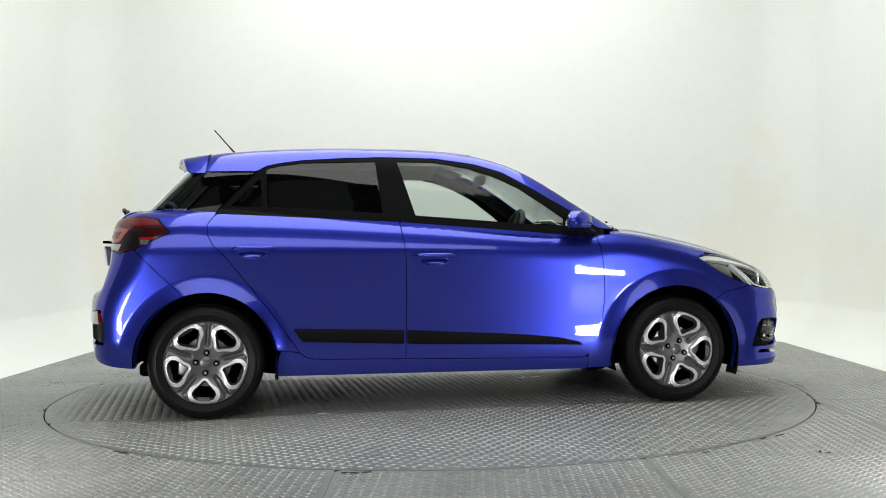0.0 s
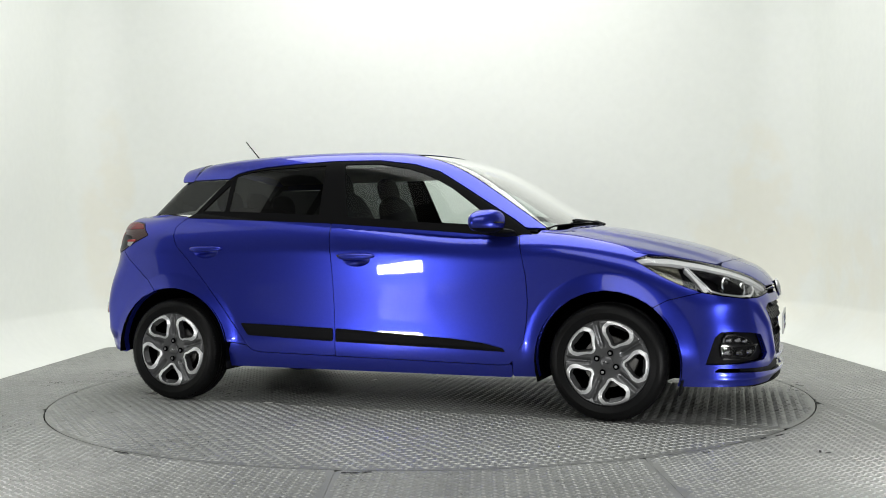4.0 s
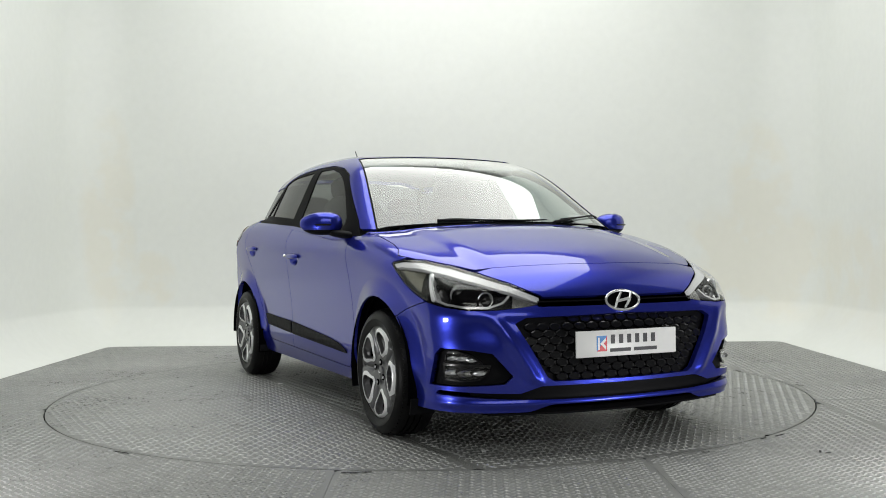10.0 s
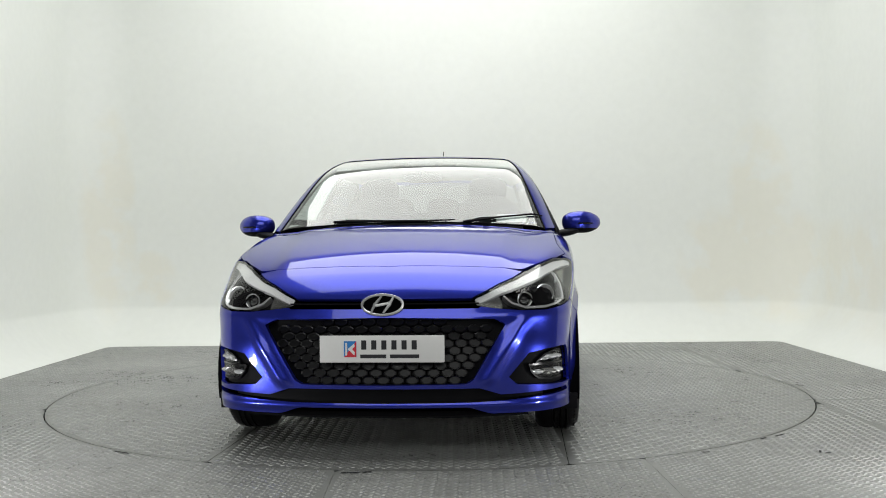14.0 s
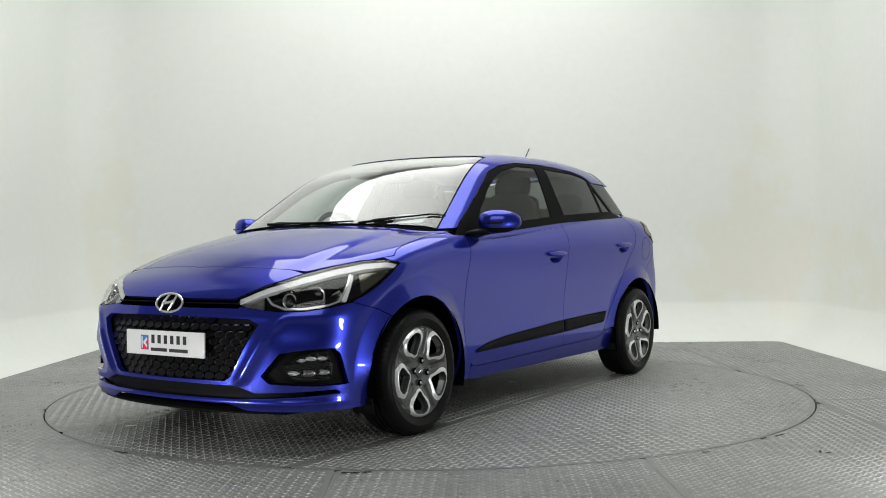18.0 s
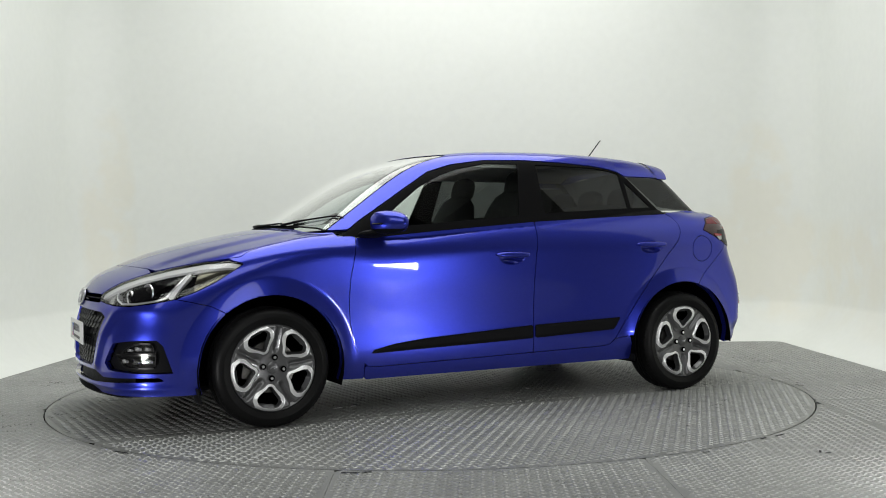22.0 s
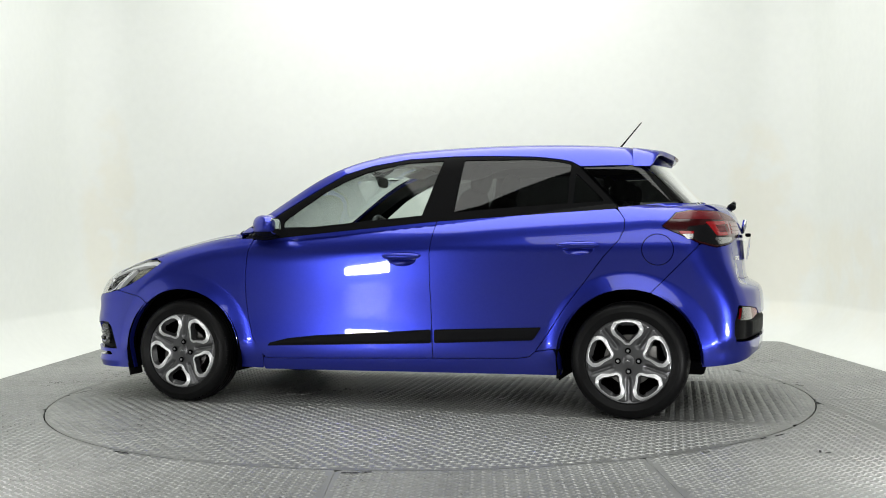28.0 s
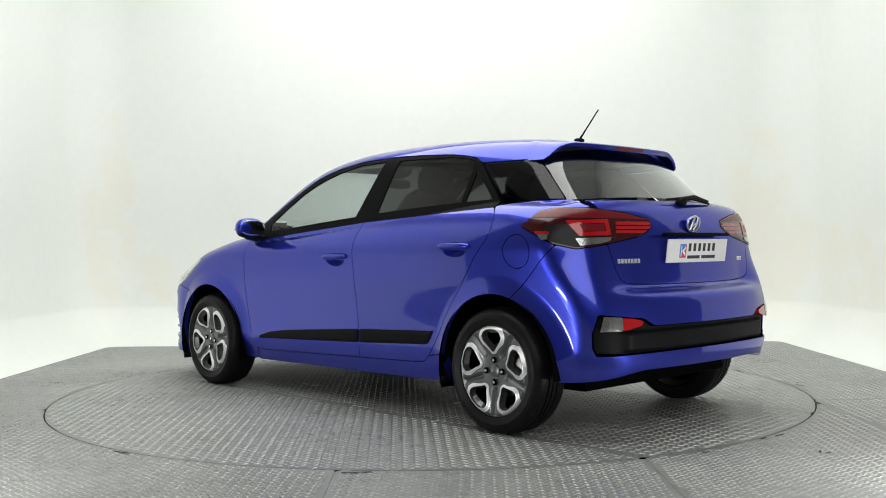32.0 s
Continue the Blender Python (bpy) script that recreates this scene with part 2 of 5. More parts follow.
# the line runs right to left so that its outer side lies behind the wall
right_bend.reverse(), left_bend.reverse()
right_bend.insert(0, tuple(Vector(right_bend[0]) + (RIGHT_END - RIGHT_BACK).normalized() * 0.05))
left_bend.append(tuple(Vector(left_bend[-1]) + (LEFT_END - LEFT_BACK).normalized() * 0.05))
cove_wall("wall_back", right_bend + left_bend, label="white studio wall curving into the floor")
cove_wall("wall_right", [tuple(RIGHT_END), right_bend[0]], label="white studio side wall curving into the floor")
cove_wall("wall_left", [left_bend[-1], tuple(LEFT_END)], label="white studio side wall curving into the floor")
cove_wall("wall_front_right", [(4.6, -6.5), (3.044, -2.6), (3.073, -1.206)], label="dark side wall beyond the white studio", mat=HALL)
cove_wall("wall_front_left", [(-3.037, -1.206), (-3.055, -2.6), (-4.6, -6.5)], label="dark side wall beyond the white studio", mat=HALL)
crack = part("crack", box(0.006, 0.004, 0.14, pose(3.084, 3.232, 1.944, 0, 1, -2), 0.001), BLACK, bpy.data.objects["wall_back"], "dark vertical scratch in the paint")

STAIN = material("old_yellow_stain", (0.70, 0.68, 0.55), 0.6, spread=0.06, scale=60)
drip = bmesh.new()
rim = [drip.verts.new((3.084 + 0.018 * math.sin(k * 1.3) * math.sin(math.pi * k / 8) + (0.022 if k < 8 else -0.022), 3.2285, 1.875 - 0.16 * (k if k < 8 else 15 - k) / 7)) for k in range(16)]
drip.faces.new(rim)
part("stain", drip, STAIN, bpy.data.objects["wall_back"], "faint yellow stain under the scratch")


def shell(name, x0, x1, y0, y1, z0, z1, mat, label, category):
    return tagged(part(name, box(x1 - x0, y1 - y0, z1 - z0, pose((x0 + x1) / 2, (y0 + y1) / 2, (z0 + z1) / 2), 0.01), mat), label, category, kind="structure")


shell("ceiling", -5.2, 5.2, -2.6, 3.5, 4.71, 4.85, CEILING, "grey studio ceiling", "ceiling")
shell("ceiling_hall", -7, 7, -10.2, -2.6, 4.71, 4.85, HALL, "dark hall ceiling", "ceiling")
shell("wall_hall", -7, 7, -10.3, -10.1, -0.1, 4.71, HALL, "dark hall wall", "wall")
shell("wall_hall_left", -7.1, -6.9, -10.1, -6.5, -0.1, 4.71, HALL, "dark hall wall", "wall")
shell("wall_hall_right", 6.9, 7.1, -10.1, -6.5, -0.1, 4.71, HALL, "dark hall wall", "wall")
shell("wall_hall_inner_left", -7.0, -4.86, -6.62, -6.5, -0.1, 4.71, HALL, "dark hall wall", "wall")
shell("wall_hall_inner_right", 4.86, 7.0, -6.62, -6.5, -0.1, 4.71, HALL, "dark hall wall", "wall")
ground = shell("floor", -7.2, 7.2, -10.3, 3.6, -0.12, -0.014, FLOOR, "grey painted tread-plate studio floor", "floor")


def flat_sheet(x0, x1, y0, y1, region, cell=0.03, z=0.0, depth=0.010):
    X, Y = np.meshgrid(np.linspace(x0, x1, int((x1 - x0) / cell) + 2), np.linspace(y0, y1, int((y1 - y0) / cell) + 2), indexing="ij")
    P = np.stack([X, Y, np.full_like(X, z)], -1)
    N = np.zeros_like(P)
    N[..., 2] = 1
    v, f, n = clip_grid(P, N, region(X, Y), depth)
    return v, f


def tread_bars(region, x0, x1, y0, y1, turn=0.0, pitch=0.034, length=0.040, width=0.013, height=0.0034, z=0.0):
    """Raised bars of tread plate, crossed in turn, inside region(x, y) < 0."""
    half = max(x1 - x0, y1 - y0) * 0.75
    k = np.arange(-int(half / pitch), int(half / pitch) + 1)
    I, J = (g.ravel() for g in np.meshgrid(k, k, indexing="ij"))
    c, s = math.cos(turn), math.sin(turn)
    X, Y = (x0 + x1) / 2 + pitch * (I * c - J * s), (y0 + y1) / 2 + pitch * (I * s + J * c)
    keep = (X > x0) & (X < x1) & (Y > y0) & (Y < y1) & (region(X, Y) < -0.022)
    X, Y, a = X[keep], Y[keep], np.where((I + J) % 2 == 0, turn, turn + math.pi / 2)[keep]
    shape = np.array([(-length / 2, 0, 0), (0, -width / 2, 0), (length / 2, 0, 0), (0, width / 2, 0), (-length / 4, 0, height), (length / 4, 0, height)])
    C, S = np.cos(a)[:, None], np.sin(a)[:, None]
    V = np.stack([X[:, None] + shape[:, 0] * C - shape[:, 1] * S, Y[:, None] + shape[:, 0] * S + shape[:, 1] * C, z + np.broadcast_to(shape[:, 2], (len(X), 6))], -1)
    F = np.array([(0, 1, 4), (1, 5, 4), (1, 2, 5), (2, 3, 5), (3, 4, 5), (3, 0, 4)])
    return V.reshape(-1, 3), (F[None] + 6 * np.arange(len(X))[:, None, None]).reshape(-1, 3).tolist()


def wall_limit(x, y):
    back = y - (2.905 - 0.0372 * (x - 0.09))
    return np.maximum(back, np.maximum(-2.987 + 0.012 * (y - 3.02) - x, x - 3.172 - 0.0245 * (y - 2.793)))


# floor plates round the turntable
for x0, x1 in ((-3.2, -0.389), (-0.389, 0.880), (0.880, 2.150), (2.150, 3.3)):
    for y0, y1 in ((-6.6, -0.6), (-0.6, 3.1)):
        def plate_region(X, Y):
            inside = np.maximum(np.maximum(x0 - X, X - x1), np.maximum(y0 - Y, Y - y1)) + 0.0008
            return np.maximum(np.maximum(inside, DISC + 0.007 - np.hypot(X, Y)), np.where(Y > -2.6, wall_limit(X, Y) + 0.001, np.abs(X) - 3.04 - 0.39 * (-2.6 - Y)))
        v, f = flat_sheet(x0, x1, y0, y1, plate_region)
        slab = link("floor_plate", v, f, FLOOR, ground)
        v, f = tread_bars(plate_region, max(x0, -3.15), min(x1, 3.2), max(y0, -4.7), min(y1, 2.95), turn=radians(42), pitch=0.030, length=0.032, width=0.0115)
        tagged(link("tread", v, f, WORN, slab), kind="stuff")
v, f = flat_sheet(-7, 7, -10.1, -6.604, lambda X, Y: np.maximum(np.abs(X) - 6.9, Y + 6.61), 0.5)
link("floor_plate", v, f, FLOOR, ground)
for sx in (-1, 1):
    v, f = flat_sheet(min(sx * 3.2, sx * 4.7), max(sx * 3.2, sx * 4.7), -6.6, -3.0, lambda X, Y: np.maximum(3.3 - np.abs(X), np.abs(X) - 3.04 - 0.39 * (-2.6 - Y)), 0.1)
    link("floor_plate", v, f, FLOOR, ground)
# chips and scuffs on the floor
for x, y, a, w in ((1.66, -2.03, 20, 0.03), (1.64, -2.0, 70, 0.05), (1.16, -1.98, 10, 0.035), (-1.36, -1.82, -35, 0.10), (-0.30, -2.27, 3, 0.12), (1.60, -1.63, 42, 0.08), (1.50, -1.70, 44, 0.05), (2.29, -0.04, -60, 0.06)):
    part("scuff", box(w, 0.010, 0.0012, pose(x, y, 0.0042, 0, 0, a), 0.0004), BLACK, ground, "dark chip in the floor paint")


def build_turntable():
    table = tagged(new("turntable"), "round grey tread-plate turntable set flush in the floor", "turntable")
    part("drum", lathe([(0.0, -0.0118), (DISC + 0.012, -0.012), (DISC + 0.012, -0.011), (DISC - 0.004, -0.011), (DISC - 0.004, -0.002), (DISC - 0.03, -0.002)], "z", 128), GAP, table, "dark steel rim of the turntable")
    for k, (y0, y1, turn) in enumerate(((-2.3, -0.752, 0.0), (-0.748, 0.748, 45.0), (0.752, 2.3, 0.0))):
        def sector(X, Y):
            return np.maximum(np.maximum(y0 - Y, Y - y1), np.hypot(X, Y) - DISC)
        v, f = flat_sheet(-2.3, 2.3, y0, y1, sector)
        top = link("deck_plate", v, f, TABLE, table)
        v, f = tread_bars(sector, -2.3, 2.3, y0, y1, turn=radians(turn + 4), pitch=0.0345, length=0.040, width=0.0145)
        tagged(link("tread", v, f, WORN, top), kind="stuff")
    for x, y, a in ((-0.71, -0.77, 20), (0.68, 0.39, 50), (0.77, 0.40, 15), (1.82, -0.58, -20), (-0.52, 0.28, 80)):
        part("paint_chip", box(0.055, 0.018, 0.001, pose(x, y, 0.0046, 0, 0, a), 0.0004), PLATE, table, "white paint scrape")
    return table



def spline(pts):
    """Natural cubic spline through a few control points, straight beyond its ends."""
    px, py = np.array(pts, float).T
    n = len(px)
    h = np.diff(px)
    A, r = np.eye(n), np.zeros(n)
    for i in range(1, n - 1):
        A[i, i - 1:i + 2] = h[i - 1], 2 * (h[i - 1] + h[i]), h[i]
        r[i] = 6 * ((py[i + 1] - py[i]) / h[i] - (py[i] - py[i - 1]) / h[i - 1])
    m = np.linalg.solve(A, r)
    s0 = (py[1] - py[0]) / h[0] - h[0] * (2 * m[0] + m[1]) / 6
    s1 = (py[-1] - py[-2]) / h[-1] + h[-1] * (m[-2] + 2 * m[-1]) / 6

    def at(x):
        x = np.asarray(x, float)
        c = np.clip(x, px[0], px[-1])
        i = np.clip(np.searchsorted(px, c) - 1, 0, n - 2)
        a, b, w = px[i + 1] - c, c - px[i], h[i]
        v = (m[i] * a ** 3 + m[i + 1] * b ** 3) / (6 * w) + (py[i] / w - m[i] * w / 6) * a + (py[i + 1] / w - m[i + 1] * w / 6) * b
        return v + np.where(x < px[0], (x - px[0]) * s0, 0) + np.where(x > px[-1], (x - px[-1]) * s1, 0)
    return at


def smax(a, b, k):
    h = np.maximum(k - np.abs(a - b), 0) / k
    return np.maximum(a, b) + h * h * k / 4


def bell(v, width):
    return np.exp(-(v / width) ** 2)


def step(a, b, v):
    t = np.clip((v - a) / (b - a), 0, 1)
    return t * t * (3 - 2 * t)


AXLE, HUB_Z, ARCH = 1.285, 0.300, 0.358
deck = spline([(-1.9, 1.112), (-1.1, 1.112), (-0.8, 1.104), (-0.14, 1.068), (0.49, 1.02), (0.84, 0.998), (1.06, 0.994), (1.2, 0.982),
               (1.37, 0.950), (1.54, 0.911), (1.71, 0.864), (1.88, 0.806), (2.0, 0.752), (2.12, 0.672)])
cabin_top = spline([(-1.6, 1.370), (-1.25, 1.426), (-0.89, 1.455), (-0.54, 1.465), (-0.18, 1.461), (0.10, 1.446), (0.3, 1.416), (0.5, 1.357),
                    (0.8, 1.188), (1.05, 1.035), (1.2, 0.945)])
flank = spline([(0.10, 0.735), (0.20, 0.770), (0.28, 0.789), (0.36, 0.797), (0.43, 0.798), (0.50, 0.801), (0.57, 0.807), (0.64, 0.815), (0.71, 0.824), (0.78, 0.832), (0.84, 0.839), (0.88, 0.842), (0.92, 0.838), (0.98, 0.828), (1.05, 0.812)])
nose = spline([(0.15, 2.075), (0.25, 2.095), (0.40, 2.106), (0.52, 2.103), (0.62, 2.078), (0.70, 2.052), (0.78, 2.01), (0.9, 1.93)])
tail = spline([(0.20, 1.85), (0.28, 1.915), (0.40, 1.945), (0.55, 1.948), (0.60, 1.946), (0.64, 1.938), (0.665, 1.918), (0.69, 1.874), (0.715, 1.858), (0.75, 1.853), (0.80, 1.848), (0.95, 1.835), (1.05, 1.80), (1.15, 1.74)])
tail_soft = spline([(0.20, 1.85), (0.28, 1.915), (0.40, 1.945), (0.52, 1.948), (0.62, 1.930), (0.72, 1.898), (0.82, 1.864), (0.95, 1.836), (1.05, 1.80), (1.15, 1.74)])


def lid(x, y, z):
    """Height over the bonnet and shoulder surface, which lies lower than the cabin."""
    y = np.abs(y)
    xs = x + 0.24 * y * y
    v = (z - deck(xs) + 0.06 * y * y - 0.035 * step(1.0, 0.7, x) * step(-1.5, -1.15, x)) * 0.97
    return v - 0.009 * step(0.60, 0.50, y + 0.06 * (x - 1.2)) * step(0.95, 1.15, x) * step(1.95, 1.7, x)


def body(x, y, z):
    """Signed measure of the car's outer skin, below zero inside."""
    y = np.abs(y)
    front_d, rear_d = np.hypot(x - AXLE, z - HUB_Z), np.hypot(x + AXLE, z - HUB_Z)
    ends = step(0.95, 1.45, np.abs(x))
    w = flank(z + ends * np.maximum(0, 0.36 - z)) + 0.008 * ends - 0.035 * np.maximum(0, x - 1.0) ** 2 - 0.05 * np.maximum(0, -x - 0.9) ** 2
    for d in (front_d, rear_d):
        # flared lip round the wheel opening, with a soft crease at its outer edge
        rise = np.clip((0.452 - d) / 0.092, 0, 1)
        w = w + 0.031 * rise ** 1.3 * step(0.22, 0.38, z) * step(0.74, 0.98, np.abs(x))
    top = lid(x, y, z)
    side = y - w
    fr = x - nose(z) + 0.20 * y * y + 0.16 * y ** 4
    fr = fr - 0.010 * bell(z - 0.225, 0.016) - 0.014 * bell(y - 0.43 - 0.62 * (z - 0.32), 0.030) * step(0.29, 0.34, z) * step(0.62, 0.55, z)
    fr = fr - 0.006 * bell(z - 0.600, 0.024) * step(0.30, 0.45, y) + 0.007 * bell(z - 0.53, 0.045) * step(0.50, 0.60, y)
    re = -x - tail(z) - (tail_soft(z) - tail(z)) * step(0.45, 0.72, y) + 0.14 * y * y + 0.10 * y ** 4
    re = re - 0.014 * bell(y - 0.775, 0.040) * step(0.35, 0.44, z) * step(0.74, 0.56, z)
    low = smax(smax(top, smax(fr, re, 0.01), 0.07), side, 0.12 + 0.08 * step(1.35, 1.75, np.abs(x)) + 0.07 * step(1.0, 0.7, x) * step(-1.5, -1.15, x) - 0.07 * step(-1.45, -1.75, x) * step(0.33, 0.42, z) * step(0.92, 0.66, z))
    ctop = (z - cabin_top(x + 0.22 * y * y) + 0.06 * y * y) * 0.9
    cw = 0.775 - 0.47 * (z - 1.03) - 0.05 * (z - 1.03) ** 2 - 0.07 * np.maximum(0, x - 0.3) ** 2 - 0.10 * np.maximum(0, -x - 0.5) ** 2
    cside = (y - cw) * 0.905
    cre = (-x - 1.665 + 0.864 * (z - 1.09) + (0.14 + 0.55 * np.clip(z - 1.09, 0, 0.3)) * y * y + 0.16 * y ** 4) * 0.75
    cab = smax(smax(cside, ctop, 0.12), cre, 0.07)
    cab = np.maximum(cab, -top - 0.06)
    return np.minimum(low, cab)

# ---- skin of the car ----
def line_sdf(points, u, v):
    """Distance to a bent line."""
    d = np.full(u.shape, 1e9)
    for (ax, ay), (bx, by) in zip(points, points[1:]):
        t = np.clip(((u - ax) * (bx - ax) + (v - ay) * (by - ay)) / ((bx - ax) ** 2 + (by - ay) ** 2), 0, 1)
        d = np.minimum(d, np.hypot(u - ax - t * (bx - ax), v - ay - t * (by - ay)))
    return d


def skin_normal(P):
    e = 0.0015
    x, y, z = P[..., 0], P[..., 1], P[..., 2]
    n = np.stack([body(x + e, y, z) - body(x - e, y, z), body(x, y + e, z) - body(x, y - e, z), body(x, y, z + e) - body(x, y, z - e)], -1)
    return n / (np.linalg.norm(n, axis=-1, keepdims=True) + 1e-12)


def patch(kind, u0, u1, v0, v1, du, dv):
    """A grid of points on the skin. kinds: side (x, z); top (x, y); front and rear (angle about an upright axis, z); arc (x, angle about the car's length)."""
    U, V = np.meshgrid(np.linspace(u0, u1, max(2, int(abs(u1 - u0) / du) + 1)), np.linspace(v0, v1, max(2, int(abs(v1 - v0) / dv) + 1)), indexing="ij")
    Z0 = np.zeros_like(U)
    O, D, far = {
        "side": lambda: (np.stack([U, Z0, V], -1), np.stack([Z0, Z0 - 1, Z0], -1), 1.2),
        "top": lambda: (np.stack([U, V, Z0 + 0.5], -1), np.stack([Z0, Z0, Z0 + 1], -1), 1.2),
        "front": lambda: (np.stack([Z0 + 1.2, Z0, V], -1), np.stack([np.cos(U), np.sin(U), Z0], -1), 1.4),
        "rear": lambda: (np.stack([Z0 - 1.1, Z0, V], -1), np.stack([-np.cos(U), -np.sin(U), Z0], -1), 1.4),
        "arc": lambda: (np.stack([U, Z0, Z0 + 0.93], -1), np.stack([Z0, np.sin(V), np.cos(V)], -1), 1.1),
    }[kind]()
    lo, hi = Z0.copy(), Z0 + far
    bad = body(O[..., 0], O[..., 1], O[..., 2]) > 0
    for _ in range(26):
        mid = (lo + hi) / 2
        Q = O + D * mid[..., None]
        ins = body(Q[..., 0], Q[..., 1], Q[..., 2]) < 0
        lo, hi = np.where(ins, mid, lo), np.where(ins, hi, mid)
    P = O + D * lo[..., None]
    return P, skin_normal(P), bad


def panel(name, grid, region, mat, parent, label="", offset=0.0, depth=0.012, mirror=False, both=False, gap=0.002, tilt=None):
    """A piece of the skin inside region(x, |y|, z) < 0. mirror: on the other side of the car; both: makes the pair."""
    P, N, bad = patch(*grid)
    g = np.where(bad, 1.0, region(P[..., 0], np.abs(P[..., 1]), P[..., 2]) + gap)
    P = P + N * offset
    if tilt:
        P = P + N * tilt(P[..., 0], np.abs(P[..., 1]), P[..., 2])[..., None]
        M = np.cross(np.gradient(P, axis=0), np.gradient(P, axis=1))
        M /= np.linalg.norm(M, axis=-1, keepdims=True) + 1e-12
        N = M * np.where((M * N).sum(-1) < 0, -1.0, 1.0)[..., None]
    verts, faces, norms = clip_grid(P, N, g, depth)
    if not faces:
        return None
    v, q = np.array(verts), np.array(norms)
    f = faces[0]
    if np.dot(np.cross(v[f[1]] - v[f[0]], v[f[2]] - v[f[0]]), q[f[0]]) < 0:
        faces = [g_[::-1] for g_ in faces]
    made = []
    for flip in ([False, True] if both else [mirror]):
        s = np.array([1, -1, 1]) if flip else np.ones(3)
        made.append(link(name, v * s, [g_[::-1] for g_ in faces] if flip else faces, mat, parent, label, q * s))
    return made[0]


def side_poly(poly):
    return lambda x, y, z: poly_sdf(poly, x, z)


def head_angle(x, y):
    return 0.85 * np.arctan2(y, x - 1.2)


def tail_angle(x, y):
    return 0.8 * np.arctan2(y, -(x + 1.1))


HEAD = [(0.85 * a, z) for a, z in ((1.305, 0.818), (1.22, 0.833), (1.08, 0.829), (0.887, 0.802), (0.74, 0.772), (0.574, 0.728), (0.43, 0.674), (0.435, 0.640), (0.52, 0.629),
                                   (0.63, 0.619), (0.74, 0.618), (0.863, 0.632), (0.95, 0.648), (1.05, 0.682), (1.15, 0.728), (1.25, 0.785))]
TAIL = [(0.8 * a, z) for a, z in ((1.16, 0.977), (1.064, 1.047), (0.976, 1.060), (0.808, 1.056), (0.6, 1.036), (0.413, 1.006), (0.395, 0.975), (0.45, 0.945), (0.517, 0.925),
                                  (0.66, 0.902), (0.767, 0.884), (0.877, 0.870), (0.981, 0.892))]
GLASSLINE = [(-1.234, 1.080), (-1.132, 1.189), (-1.015, 1.311), (-0.969, 1.338), (-0.90, 1.353), (-0.777, 1.370), (-0.553, 1.383), (-0.314, 1.390), (-0.043, 1.383),
             (0.179, 1.351), (0.337, 1.304), (0.493, 1.213), (0.646, 1.119), (0.799, 1.025), (0.905, 0.948)]
BELT = [(0.712, 0.938), (0.362, 0.967), (-0.267, 1.016), (-0.94, 1.054)]
GRILLE = [(-0.46, 0.584), (0, 0.593), (0.46, 0.584), (0.508, 0.562), (0.375, 0.335), (0.345, 0.318), (0, 0.316), (-0.345, 0.318), (-0.375, 0.335), (-0.508, 0.562)]
FOG = [(0.85 * a, z) for a, z in ((0.56, 0.342), (0.643, 0.438), (0.72, 0.450), (0.812, 0.456), (0.877, 0.456), (0.905, 0.430), (0.945, 0.300), (0.80, 0.300), (0.697, 0.306), (0.594, 0.312))]
INTAKE = [(-0.1, 0.297), (0.40, 0.297), (0.49, 0.268), (0.765, 0.278), (0.77, 0.262), (0.50, 0.247), (0.38, 0.242), (-0.1, 0.240)]
INSERT = [(-0.1, 0.520), (0.434, 0.520), (0.50, 0.555), (0.725, 0.578), (0.745, 0.50), (0.742, 0.43), (0.727, 0.396), (0.28, 0.402), (-0.1, 0.402)]
REAR_DOOR = [(-0.262, 1.026), (-0.237, 0.853), (-0.232, 0.70), (-0.237, 0.287), (-0.70, 0.297), (-0.765, 0.305), (-0.80, 0.335), (-0.849, 0.402), (-0.953, 0.556),
             (-1.166, 0.828), (-1.245, 0.911), (-1.272, 0.965), (-1.272, 1.017), (-1.245, 1.055), (-1.222, 1.076), (-0.94, 1.062)]
FRONT_DOOR = [(-0.262, 1.026), (-0.237, 0.853), (-0.232, 0.70), (-0.237, 0.287), (0.70, 0.266), (0.765, 0.268), (0.80, 0.30), (0.846, 0.389), (0.868, 0.50), (0.876, 0.60),
              (0.873, 0.72), (0.851, 0.856), (0.832, 0.940), (0.712, 0.944), (0.362, 0.975)]


def head_region(x, y, z):
    return np.where(x > 1.2, poly_sdf(HEAD, head_angle(x, y), z), 1.0)


def tail_region(x, y, z):
    return np.where(x < -1.1, poly_sdf(TAIL, tail_angle(x, y), z), 1.0)


def arches(x, z):
    return np.minimum(np.hypot(x - AXLE, z - HUB_Z), np.hypot(x + AXLE, z - HUB_Z - 0.004)) - ARCH


def screen_top(y):
    return 0.255 - 0.36 * y * y


def bonnet_rear(y):
    return 1.115 - 0.46 * y * y


BONNET = [(1.90, -0.05), (1.115, -0.05), (1.115, 0.05), (1.071, 0.31), (0.983, 0.535), (0.93, 0.60), (0.90, 0.70), (0.91, 0.735), (0.95, 0.744), (1.1, 0.746), (1.3, 0.750), (1.38, 0.762), (1.43, 0.785), (1.47, 0.772),
          (1.55, 0.740), (1.685, 0.664), (1.80, 0.585), (1.838, 0.45), (1.865, 0.28), (1.88, 0.12), (1.884, 0.05)]


def screen_region(x, y, z):
    half = 0.530 + 0.25 * (x - 0.25)
    return np.maximum(np.maximum(screen_top(y) - x, x - 1.08 + 0.22 * y * y), np.maximum(np.maximum(y - half, 0.95 - z), 0.012 - lid(x, y, z)))


def rear_glass_edge(z):
    return 0.546 + 0.28 * (1.33 - z)


